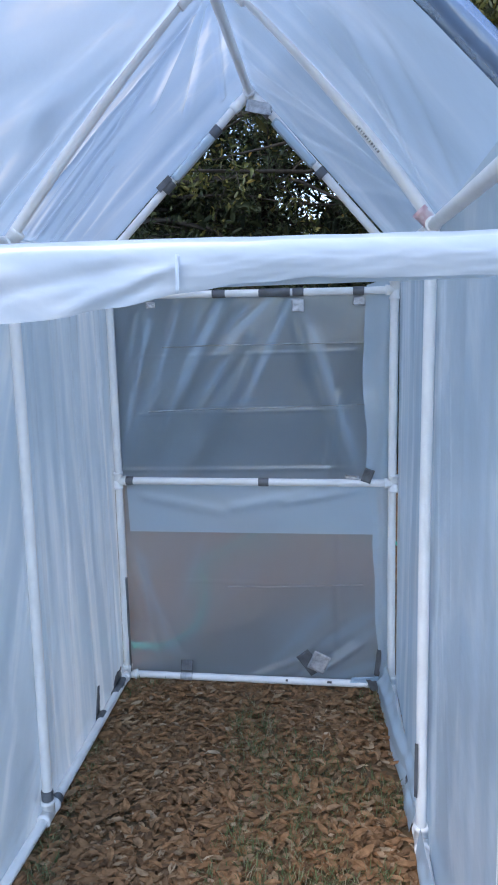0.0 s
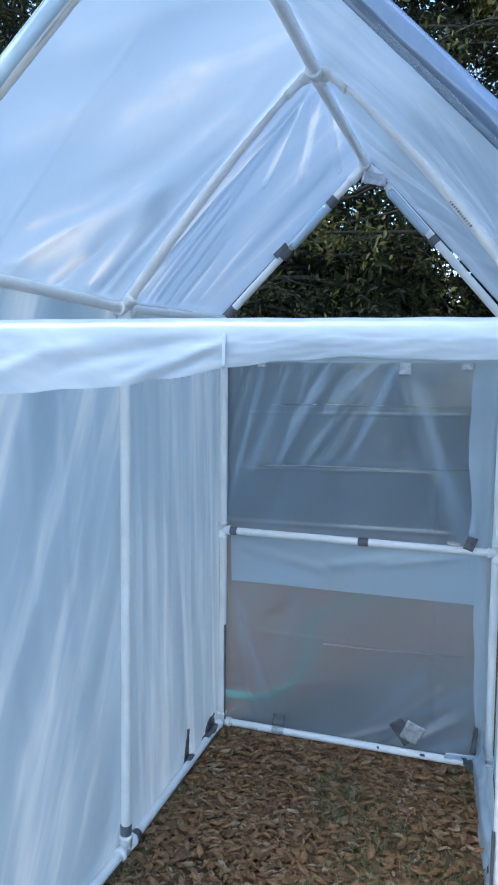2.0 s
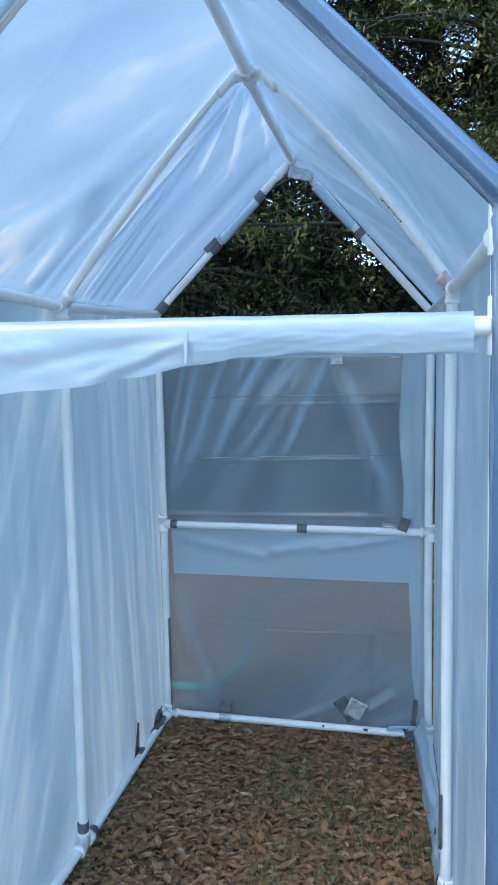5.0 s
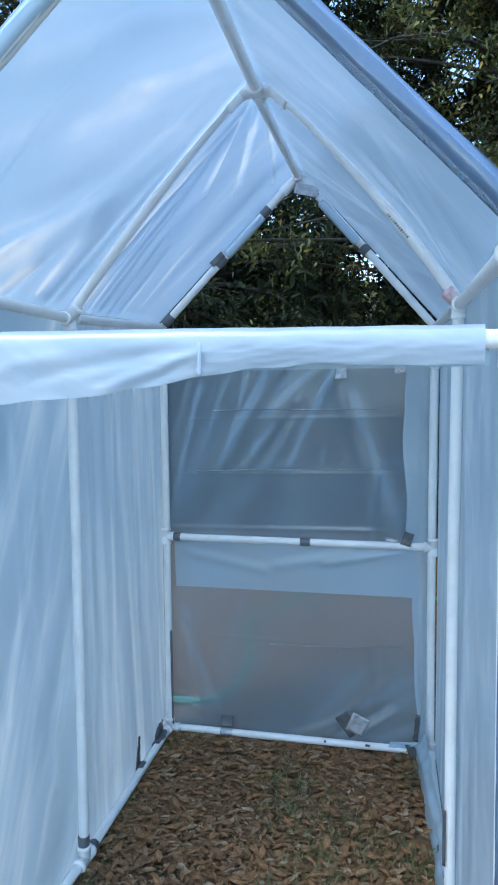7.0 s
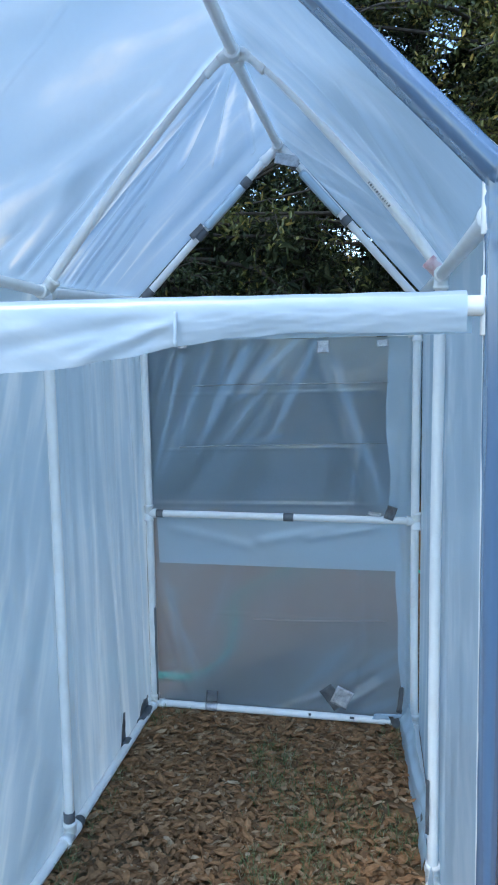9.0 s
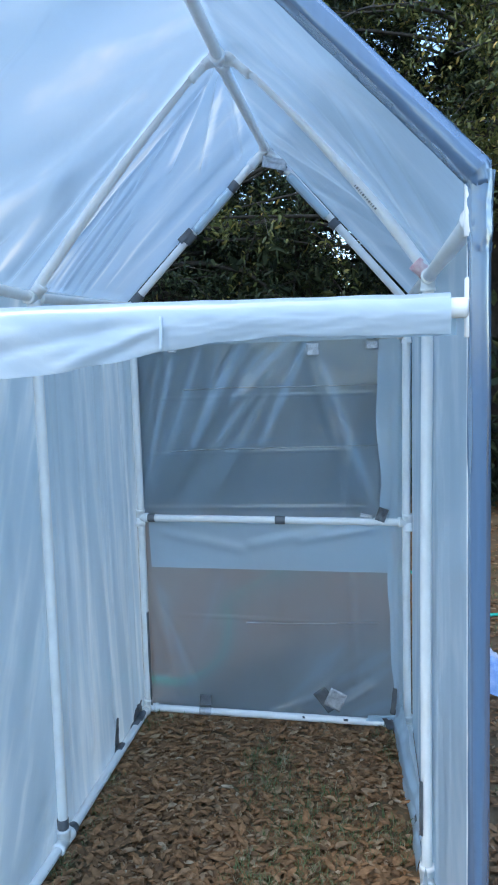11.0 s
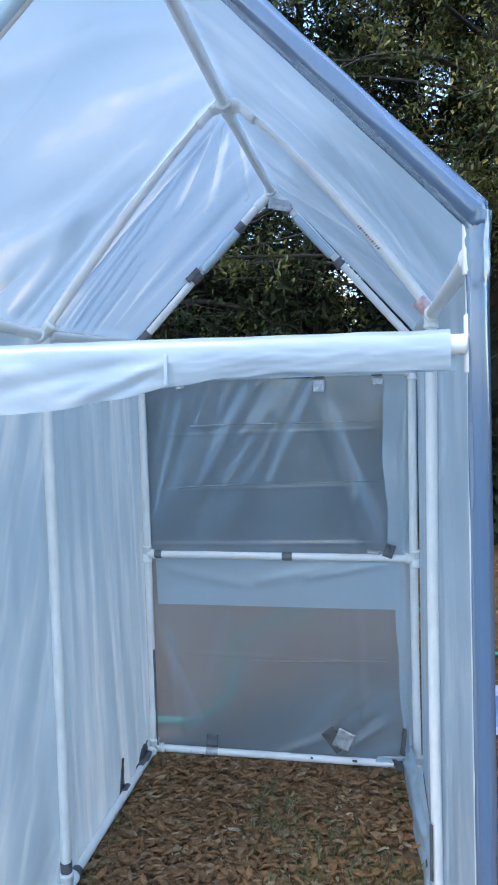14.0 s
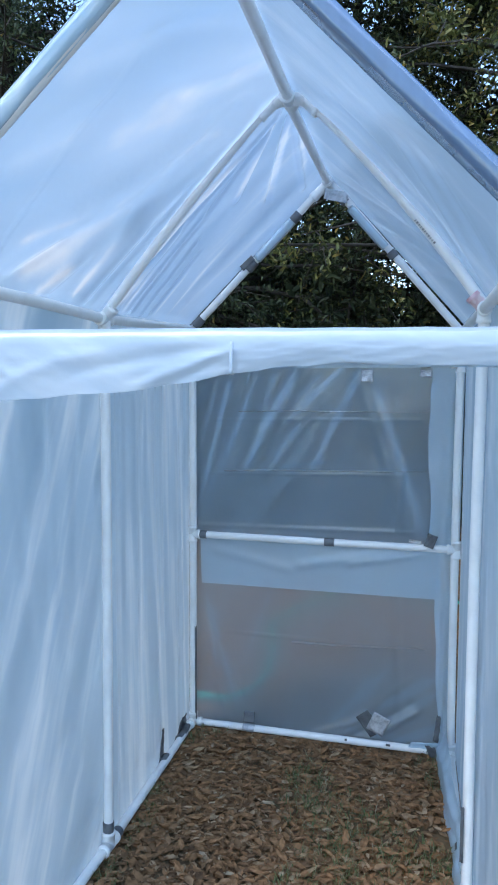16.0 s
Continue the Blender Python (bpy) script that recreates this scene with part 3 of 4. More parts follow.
sheet("side_film", [(XLM - O, YM, 0.0), (XLB - O, YB + 0.02, 0.0), (XLB - O, YB + 0.02, ZLB + 0.02), (XLM - O, YM, ZM + 0.028)], GH, FILM_PANEL,
      [(0.10, 1.9, 0.12, 0.0, 0.014, 0.012), (0.20, 1.9, 0.17, 0.3, 0.014, -0.012), (0.30, 1.9, 0.33, 0.2, 0.018, 0.014), (0.42, 1.9, 0.40, 0.5, 0.013, -0.010),
       (0.50, 1.9, 0.56, 0.1, 0.016, 0.013), (0.63, 1.9, 0.66, 0.6, 0.014, -0.012), (0.72, 1.9, 0.88, 0.9, 0.013, 0.010), (0.80, 1.9, 0.82, 0.1, 0.016, 0.010), (0.91, 1.9, 0.93, 0.1, 0.014, -0.009)], 110, 90, 0.004, 2.0, 7.0, tight=True, soft=1.5, fold=0.4)
sheet("side_film", [(FR["m"][0] + O, YM, 0.0), (FR["f"][0] + 0.014, YF + 0.002, 0.0), (XRF + 0.014, YF + 0.002, ZRF + 0.01), (XRM + O, YM, ZRM + 0.024)], GH, FILM_PLAIN,
      [(0.10, 1.9, 0.16, 0.2, 0.016, 0.011), (0.22, 1.5, 0.30, 0.9, 0.016, -0.010), (0.08, 1.2, 0.34, 0.5, 0.015, 0.011), (0.12, 0.8, 0.42, 0.25, 0.015, 0.010),
       (0.45, 1.6, 0.50, 0.5, 0.02, 0.010), (0.70, 1.5, 0.66, 0.3, 0.02, -0.010), (0.86, 1.7, 0.80, 0.5, 0.02, 0.010)], 90, 110, 0.004, 1.5, 11.0, tight=True, soft=1.9, fold=0.22)
sheet("side_film", [(FR["b"][0] + O, YB + 0.02, 0.0), (FR["m"][0] + O, YM, 0.0), (XRM + O, YM, ZRM + 0.024), (XRB + O, YB + 0.02, ZB + 0.02)], GH, FILM_PANEL,
      [(0.12, 1.9, 0.10, 0.1, 0.014, 0.010), (0.30, 1.9, 0.33, 0.1, 0.014, -0.010), (0.48, 1.9, 0.46, 0.1, 0.016, 0.012), (0.66, 1.9, 0.70, 0.1, 0.014, -0.010), (0.85, 1.9, 0.83, 0.1, 0.014, 0.010)], 80, 80, 0.003, 2.0, 15.0, tight=True, soft=1.7, fold=0.22)

# roof slopes of film, over the rafters; folds fan out from the eave joint and the ridge
R = 0.022
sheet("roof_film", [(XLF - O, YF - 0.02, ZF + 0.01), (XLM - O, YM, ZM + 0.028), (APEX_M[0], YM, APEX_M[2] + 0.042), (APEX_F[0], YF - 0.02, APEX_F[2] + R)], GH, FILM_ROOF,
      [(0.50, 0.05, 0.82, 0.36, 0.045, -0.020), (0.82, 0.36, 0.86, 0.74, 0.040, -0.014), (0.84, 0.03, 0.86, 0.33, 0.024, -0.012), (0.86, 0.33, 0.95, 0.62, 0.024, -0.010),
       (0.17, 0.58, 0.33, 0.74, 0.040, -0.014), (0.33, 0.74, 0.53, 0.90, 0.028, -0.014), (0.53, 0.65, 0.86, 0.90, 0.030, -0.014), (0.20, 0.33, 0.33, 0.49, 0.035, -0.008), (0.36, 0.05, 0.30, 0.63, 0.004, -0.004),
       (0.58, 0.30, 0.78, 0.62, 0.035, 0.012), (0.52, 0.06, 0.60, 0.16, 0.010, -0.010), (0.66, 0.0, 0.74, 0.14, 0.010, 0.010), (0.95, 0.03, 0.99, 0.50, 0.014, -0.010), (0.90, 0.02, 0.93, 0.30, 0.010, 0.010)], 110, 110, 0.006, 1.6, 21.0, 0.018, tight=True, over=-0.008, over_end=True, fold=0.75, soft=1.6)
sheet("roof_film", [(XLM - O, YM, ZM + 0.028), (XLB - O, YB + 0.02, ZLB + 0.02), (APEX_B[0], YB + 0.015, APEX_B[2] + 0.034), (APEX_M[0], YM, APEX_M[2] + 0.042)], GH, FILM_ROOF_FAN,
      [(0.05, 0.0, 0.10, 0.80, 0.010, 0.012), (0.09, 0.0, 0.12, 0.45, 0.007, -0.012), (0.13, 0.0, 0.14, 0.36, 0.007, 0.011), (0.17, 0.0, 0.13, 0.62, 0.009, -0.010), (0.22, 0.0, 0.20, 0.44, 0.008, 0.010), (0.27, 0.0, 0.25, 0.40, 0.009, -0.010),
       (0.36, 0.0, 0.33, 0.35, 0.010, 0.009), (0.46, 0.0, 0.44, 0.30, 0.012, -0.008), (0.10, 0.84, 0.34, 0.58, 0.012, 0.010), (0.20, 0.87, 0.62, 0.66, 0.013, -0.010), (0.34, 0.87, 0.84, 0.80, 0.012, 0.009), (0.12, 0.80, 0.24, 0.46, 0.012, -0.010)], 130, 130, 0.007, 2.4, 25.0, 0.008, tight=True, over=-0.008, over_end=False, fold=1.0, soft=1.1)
sheet("roof_film", [(XRM + O, YM, ZRM + 0.024), (XRF + 0.010, YF + 0.006, ZRF), (APEX_F[0], YF + 0.006, APEX_F[2] + 0.012), (APEX_M[0], YM, APEX_M[2] + 0.042)], GH, FILM_PLAIN,
      [(0.04, 0.03, 0.50, 0.40, 0.020, 0.012), (0.04, 0.03, 0.30, 0.62, 0.018, -0.010), (0.04, 0.80, 0.60, 0.45, 0.026, 0.010), (0.30, 0.0, 0.60, 0.30, 0.018, -0.009), (0.95, 0.1, 0.60, 0.55, 0.024, 0.010)], 100, 100, 0.004, 1.5, 31.0, 0.012, tight=True, over=-0.020, over_end=False, fold=0.45, soft=1.8)
sheet("roof_film", [(XRB + O, YB + 0.02, ZB + 0.02), (XRM + O, YM, ZRM + 0.024), (APEX_M[0], YM, APEX_M[2] + 0.042), (APEX_B[0], YB + 0.015, APEX_B[2] + 0.034)], GH, FILM_PLAIN,
      [(0.95, 0.04, 0.10, 0.60, 0.018, 0.011), (0.95, 0.04, 0.06, 0.30, 0.018, -0.010), (0.95, 0.04, 0.40, 0.80, 0.016, 0.010), (0.08, 0.85, 0.70, 0.30, 0.016, -0.009)], 90, 90, 0.004, 1.8, 35.0, 0.008, tight=True, over=-0.020, over_end=True, fold=0.45, soft=1.6)

# film of the end wall: one sheet above the cross rail, one below, doubled under the rail
YE = YB + 0.022
rag = lambda u, v: ((0.012 * noise.noise(Vector((v * 5, 1, 0))) + 0.02 * math.sin(v * 3.0) * (u > 0.5)) * (1 if u > 0.9 else 0), 0, 0.010 * noise.noise(Vector((u * 7, 2, 0))) * (v > 0.9))
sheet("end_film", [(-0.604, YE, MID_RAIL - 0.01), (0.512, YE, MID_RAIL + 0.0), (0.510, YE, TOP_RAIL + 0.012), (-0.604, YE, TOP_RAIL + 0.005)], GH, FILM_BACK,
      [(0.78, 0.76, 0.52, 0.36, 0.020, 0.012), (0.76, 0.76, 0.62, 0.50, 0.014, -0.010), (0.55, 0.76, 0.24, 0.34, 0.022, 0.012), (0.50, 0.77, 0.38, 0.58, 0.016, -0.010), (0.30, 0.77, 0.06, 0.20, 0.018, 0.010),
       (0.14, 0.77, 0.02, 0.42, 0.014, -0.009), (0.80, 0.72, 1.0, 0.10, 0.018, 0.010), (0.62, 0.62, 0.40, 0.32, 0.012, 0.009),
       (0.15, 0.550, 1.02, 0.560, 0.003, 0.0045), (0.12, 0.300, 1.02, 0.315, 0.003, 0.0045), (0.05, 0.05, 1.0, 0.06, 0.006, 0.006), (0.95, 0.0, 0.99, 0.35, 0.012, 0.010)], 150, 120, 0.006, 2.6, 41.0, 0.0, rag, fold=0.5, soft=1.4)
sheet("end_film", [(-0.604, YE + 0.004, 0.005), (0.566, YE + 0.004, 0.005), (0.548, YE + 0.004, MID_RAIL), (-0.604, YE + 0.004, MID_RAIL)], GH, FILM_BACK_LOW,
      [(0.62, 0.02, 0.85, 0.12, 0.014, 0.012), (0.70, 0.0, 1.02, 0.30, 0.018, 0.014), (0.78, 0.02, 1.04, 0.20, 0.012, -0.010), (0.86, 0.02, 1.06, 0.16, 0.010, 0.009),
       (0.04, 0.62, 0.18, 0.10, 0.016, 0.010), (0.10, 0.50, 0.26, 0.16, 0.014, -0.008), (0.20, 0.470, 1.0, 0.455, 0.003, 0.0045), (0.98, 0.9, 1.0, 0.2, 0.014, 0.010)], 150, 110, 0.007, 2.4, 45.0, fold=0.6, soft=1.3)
sheet("film_overlap", [(-0.540, YE - 0.008, 0.702), (0.556, YE - 0.008, 0.708), (0.548, YE - 0.006, MID_RAIL - 0.004), (-0.548, YE - 0.006, MID_RAIL - 0.004)], GH, FILM_DOUBLE,
      [(0.72, 0.14, 1.0, 0.20, 0.016, 0.010), (0.50, 0.12, 0.78, 0.18, 0.022, 0.009), (0.10, 0.16, 0.40, 0.10, 0.022, 0.008)], 90, 26, 0.005, 3.0, 49.0, label="doubled strip of milky film")
sheet("film_overlap", [(0.562, YE - 0.014, 0.02), (XRB + 0.02, YE - 0.012, 0.02), (XRB + 0.02, YE - 0.012, 1.80), (0.500, YE - 0.014, 1.76)], GH, FILM_DOUBLE,
      [(0.05, 1.7, 0.02, 0.1, 0.010, 0.010), (0.06, 1.7, 0.07, 0.2, 0.010, -0.008)], 24, 90, 0.008, 4.0, 53.0, 0.0, lambda u, v: ((0.016 * noise.noise(Vector((v * 7, 5, 0))) - 0.024 * min(1.0, max(0.0, (v - 0.42) * 9)) * min(1.0, max(0.0, (0.98 - v) * 6))) * (1 - u), 0, 0), label="turned-in edge of side film")


def pleat(a, b, w0, w1, seed, layers=4):
    """A pleat where the slack film lies doubled on itself, from a to b, narrowing to its ends."""
    a, b = Vector(a), Vector(b)
    d = (b - a).normalized()
    side = Vector((0, 1, 0)).cross(d).normalized()
    spread = 1.4 if layers > 3 else 1.0
    verts, faces, n, k = [], [], 28, 6
    for y, share in [(0.003 * (q + 1), spread * (1.0 - 0.22 * q)) for q in range(layers)]:
        o = len(verts)
        for i in range(n + 1):
            f = i / n
            w = (w0 + (w1 - w0) * f) * share * max(0.05, 1.0 - f ** 3) * (1 + 0.25 * noise.noise(Vector((f * 4, seed, y * 90))))
            c = a.lerp(b, f) + side * (0.005 * noise.noise(Vector((f * 3.0, seed, 2.0))))
            for j in range(k + 1):
                t = 2 * j / k - 1
                verts.append(tuple(c + side * (w * t) + Vector((0, -y - 0.006 * (1 - t * t), 0))))
        for i in range(n):
            for j in range(k):
                q = o + i * (k + 1) + j
                faces.append((q, q + 1, q + k + 2, q + k + 1))
    add("pleat", verts, faces, FILM_PLEAT, GH)


PY = YE - 0.004
# thin lines where the film was folded in its packet
for x0, z0, z1 in ((-0.36, 1.521, 1.529), (-0.43, 1.244, 1.272), (-0.10, 0.452, 0.482)):
    pleat((x0, PY, z0), (0.50, PY, z1), 0.0026, 0.0026, z0, 3)
# loose skirt of film lying inside the base rail
sheet("film_skirt", [(0.560, 3.43, 0.004), (0.630, 2.54, 0.004), (0.655, 2.52, 0.16), (0.592, 3.44, 0.13)], GH, FILM_DOUBLE,
      [(0.0, 0.05, 0.9, 0.10, 0.02, 0.012), (0.3, 0.0, 0.85, 0.06, 0.012, -0.008)], 50, 14, 0.012, 4.0, 57.0, label="loose skirt of film along the base")
sheet("film_skirt", [(0.635, 2.44, 0.004), (0.650, 1.60, 0.004), (0.672, 1.60, 0.14), (0.652, 2.44, 0.10)], GH, FILM_DOUBLE, [(0.1, 0.03, 0.8, 0.06, 0.02, 0.010)], 40, 12, 0.010, 4.0, 59.0)


def gathered(a, b, r, seed, parent, stretch=(1.0, 1.0), sides=26, steps=60, mat=None, crumple=1.0):
    """Film gathered round a pipe: a loose sleeve with folds running along it."""
    path = [mixed(a, b, i / steps) for i in range(steps + 1)]

    def loose(i, k):
        w = 2 * math.pi * k / sides
        f = i / steps
        s = 1 + 0.16 * crumple * noise.noise(Vector((math.cos(w) * 2.6 + seed, math.sin(w) * 2.6, f * 3.0))) + 0.07 * noise.noise(Vector((math.cos(w) * 6 + seed, math.sin(w) * 6, f * 11.0)))
        return s * (stretch[0] + (stretch[1] - stretch[0]) * f)
    return add("film_wrap", *tube(path, r, sides, False, loose), mat or FILM_WRAP, parent, "clear film gathered round the pipe")


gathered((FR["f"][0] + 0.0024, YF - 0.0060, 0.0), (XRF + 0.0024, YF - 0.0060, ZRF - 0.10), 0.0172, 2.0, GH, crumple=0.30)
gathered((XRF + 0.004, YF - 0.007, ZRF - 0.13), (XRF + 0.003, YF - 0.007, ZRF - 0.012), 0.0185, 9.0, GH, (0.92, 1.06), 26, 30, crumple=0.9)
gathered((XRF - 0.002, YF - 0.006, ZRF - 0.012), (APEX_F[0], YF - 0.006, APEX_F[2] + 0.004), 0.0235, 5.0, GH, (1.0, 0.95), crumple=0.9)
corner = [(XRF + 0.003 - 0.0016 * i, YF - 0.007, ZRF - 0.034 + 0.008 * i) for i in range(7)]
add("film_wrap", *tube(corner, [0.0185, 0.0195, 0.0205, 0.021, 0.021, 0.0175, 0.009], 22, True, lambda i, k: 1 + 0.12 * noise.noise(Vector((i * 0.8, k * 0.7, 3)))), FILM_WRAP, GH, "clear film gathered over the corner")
# clamps on the front post, their edges showing beside the film
for z in (BAR_Z, EAVE_FRONT["r"] + 0.012):
    c = mixed(FR["f"], ER["f"], (z - DOWN) / (ZRF - DOWN))
    add("clamp", *tube([(c[0] - 0.0022, c[1], z + d) for d in (-0.045, -0.0435, 0.0435, 0.045)], [0.0172, 0.0182, 0.0182, 0.0172], 18), PVC_FIT, GH)
gathered((XLF - 0.004, YF - 0.004, ZF + 0.005), (APEX_F[0], YF - 0.004, APEX_F[2] + 0.004), 0.0200, 13.0, GH, (1.0, 0.95), mat=FILM)
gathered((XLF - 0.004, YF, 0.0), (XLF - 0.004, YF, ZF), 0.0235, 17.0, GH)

# front bar with the door film rolled up on it, its tail hanging lower at one end
pipe("door_bar", (XLF, YF - 0.005, BAR_Z), (0.655, YF - 0.005, BAR_Z), GH, r=0.0160)


def door_roll():
    verts, faces = [], []
    n, k = 150, 30
    for i in range(n + 1):
        x = -0.405 + (0.629 + 0.405) * i / n
        r = 0.0258 - 0.004 * max(0.0, x) + 0.0012 * noise.noise(Vector((x * 4, 0, 3)))
        hang = float(np.interp(x, (-0.34, -0.32, -0.2, 0.0, 0.08, 0.16, 0.25, 0.34, 0.56), (1.700, 1.629, 1.638, 1.655, 1.668, 1.684, 1.698, 1.703, 1.703)))
        hang += 0.004 * noise.noise(Vector((x * 12, 5, 0)))
        hang = min(hang, BAR_Z - r - 0.004)
        for j in range(k + 1):
            f = j / k
            if f < 0.62:
                w = math.radians(-100 + 280 * f / 0.62)
                y, z = YF - 0.005 + r * math.cos(w), BAR_Z + r * math.sin(w)
            else:
                g = (f - 0.62) / 0.38
                y = YF - 0.005 - r + 0.010 * g * g
                z = BAR_Z + (hang - BAR_Z) * g
                wr = crease_height(x, z, [(0.176, 1.68, 0.176, 1.745, 0.003, 0.0045), (0.17, 1.725, 0.02, 1.672, 0.010, 0.005), (0.14, 1.74, -0.10, 1.69, 0.012, -0.004), (-0.10, 1.73, -0.30, 1.655, 0.014, 0.004), (-0.35, 1.72, -0.28, 1.69, 0.008, 0.005), (0.13, 1.70, 0.05, 1.665, 0.007, -0.005)])
                y -= 0.9 * wr * min(1, g * 4)
            y += 0.0016 * noise.noise(Vector((x * 9, f * 5, 8))) + (0.0022 * noise.noise(Vector((x * 22 + f * 9, f * 16, 4))) if f > 0.6 else 0)
            z += 0.0012 * noise.noise(Vector((x * 15, f * 7, 2)))
            verts.append((x, y, z))
    w = k + 1
    for i in range(n):
        for j in range(k):
            faces.append((i * w + j, (i + 1) * w + j, (i + 1) * w + j + 1, i * w + j + 1))
    add("rolled_door_film", verts, faces, FILM_ROLL, GH, "white film door rolled up on its bar")


door_roll()
sheet("door_tail", [(-0.30, YF + 0.012, 1.690), (0.640, YF + 0.012, 1.700), (0.640, YF + 0.020, 1.745), (-0.30, YF + 0.020, 1.745)], GH, FILM_DOUBLE, [], 60, 8, 0.006, 5.0, 61.0, label="thin inner tail of the rolled door")

patch_tape(GH, (0.176, YF - 0.0365, 1.714), (0.0026, 0, 0), (0, 0.003, 0.028), FILM_ROLL, 0.002, 33.0, label="folded seam of the rolled door")

# side film turned in across the front post
sheet("jamb_film", [(XLF - O, YF - 0.034, 0.0), (-0.318, YF - 0.040, 0.0), (-0.330, YF - 0.040, 1.725), (XLF - O, YF - 0.034, 1.80)], GH, FILM_JAMB,
      [(0.06, 1.7, 0.05, 0.1, 0.016, 0.008), (0.15, 1.7, 0.17, 0.1, 0.014, -0.008)], 30, 90, 0.008, 3.0, 63.0, 0.0, lambda u, v: (0.010 * noise.noise(Vector((v * 9, 7, 0))) * u, 0, 0), label="turned-in edge of side film")

# tape
ring_tape(GH, (0.045, YB, MID_RAIL), (0.090, YB, MID_RAIL))
ring_tape(GH, (-0.545, YB, MID_RAIL), (-0.510, YB, MID_RAIL))
patch_tape(GH, (0.445, YB - 0.006, MID_RAIL + 0.027), (0.028, 0, -0.004), (0.001, 0, 0.008), TAPE_BRIGHT, 0.006, 2.0, label="torn bright silver tape")
patch_tape(GH, (0.512, YB - 0.010, MID_RAIL + 0.035), (0.020, -0.004, -0.006), (0.010, 0, 0.028), TAPE, 0.016, 3.0)
for x0, x1 in ((-0.135, -0.080), (0.06, 0.19), (0.20, 0.245), (0.445, 0.490)):
    ring_tape(GH, (x0, YB, TOP_RAIL), (x1, YB, TOP_RAIL), 0.0170)
patch_tape(GH, (0.222, YB - 0.004, 1.684), (0.026, 0, 0), (0, 0, 0.026), TAPE_BRIGHT, 0.006, 5.0, label="bright silver tape")
patch_tape(GH, (0.470, YB - 0.004, 1.697), (0.024, 0, 0), (0, 0, 0.015), TAPE_BRIGHT, 0.005, 6.0, label="bright silver tape")
patch_tape(GH, (-0.40, YB - 0.004, 1.697), (0.020, 0, 0), (0, 0, 0.012), TAPE_BRIGHT, 0.005, 6.5, label="bright silver tape")
ring_tape(GH, (-0.328, YB, DOWN), (-0.272, YB, DOWN), mat=TAPE_BRIGHT, label="bright silver tape")
patch_tape(GH, (-0.300, YB + 0.004, 0.072), (0.027, 0, 0), (0, 0.008, 0.024), TAPE, 0.004, 8.0)
patch_tape(GH, (0.262, YB + 0.006, 0.112), (0.026, 0, 0.020), (-0.034, 0, 0.044), TAPE, 0.008, 9.0)
patch_tape(GH, (0.304, YB - 0.004, 0.120), (0.036, 0, -0.016), (0.018, 0, 0.040), TAPE_BRIGHT, 0.012, 10.0, label="torn bright silver tape")
patch_tape(GH, (0.500, YB - 0.008, 0.040), (0.060, 0, 0.004), (0.010, 0, 0.022), FILM_DOUBLE, 0.010, 11.0)
patch_tape(GH, (0.566, YB - 0.016, 0.135), (0.010, -0.008, 0), (0.006, 0, 0.060), TAPE, 0.016, 12.0)
patch_tape(GH, (0.545, YB - 0.022, 0.030), (0.022, -0.008, 0), (-0.010, 0, 0.026), TAPE, 0.014, 13.0)
for x0, x1 in ((0.34, 0.36), (0.155, 0.165)):
    patch_tape(GH, ((x0 + x1) / 2, YB - 0.017, 0.032), ((x1 - x0) / 2, 0, 0), (0, -0.002, 0.006), TAPE, 0.002, x0)
ring_tape(GH, (-0.577, 3.06, DOWN), (-0.578, 3.115, DOWN), 0.0195)
patch_tape(GH, (-0.590, 3.085, 0.095), (0, 0.030, 0), (0.004, 0, 0.068), TAPE, 0.006, 14.0, 0.25)
ring_tape(GH, (-0.579, 3.27, DOWN), (-0.581, 3.40, DOWN), 0.0195)
patch_tape(GH, (-0.592, 3.35, 0.060), (0, 0.060, 0), (0.004, 0, 0.036), TAPE, 0.008, 15.0, 0.7)
# narrow dark strip up the inner side of the left end post
patch_tape(GH, (-0.565, 3.462, 0.25), (0.010, 0, 0), (0, 0, 0.24), TAPE, 0.006, 15.5)
ring_tape(GH, (FL["m"][0], YM, 0.072), (FL["m"][0], YM, 0.108), 0.0192)
ring_tape(GH, (FL["m"][0], YM + 0.055, DOWN), (FL["m"][0], YM + 0.085, DOWN), 0.0195)
patch_tape(GH, (XRM - 0.012, YM - 0.015, 0.27), (0.005, -0.002, 0), (0, 0, 0.09), TAPE, 0.006, 16.0)
patch_tape(GH, (0.628, 2.72, 0.075), (0.004, 0.012, 0), (0, 0.006, 0.010), INK, 0.004, 16.5)


def on_rafter(e, apex, f0, f1, mat, r=0.0195, label=""):
    ring_tape(GH, mixed(e, apex, f0), mixed(e, apex, f1), r, mat, label)


on_rafter(EL["b"], APEX_B, 0.42, 0.48, TAPE, 0.021)
patch_tape(GH, (-0.325, YB - 0.022, 2.19), (0.026, 0, 0.024), (-0.018, 0, 0.020), TAPE, 0.006, 18.0)
on_rafter(EL["b"], APEX_B, 0.49, 0.75, FILM_DOUBLE, 0.0200, "film wound round the rafter")
on_rafter(EL["b"], APEX_B, 0.75, 0.80, TAPE, 0.0195)
on_rafter(ER["b"], APEX_B, 0.86, 0.90, TAPE, 0.0205)
on_rafter(ER["b"], APEX_B, 0.56, 0.83, FILM_DOUBLE, 0.0200, "film wound round the rafter")
on_rafter(ER["b"], APEX_B, 0.49, 0.53, TAPE, 0.0205)
on_rafter(EL["b"], APEX_B, 0.02, 0.08, TAPE, 0.0205)
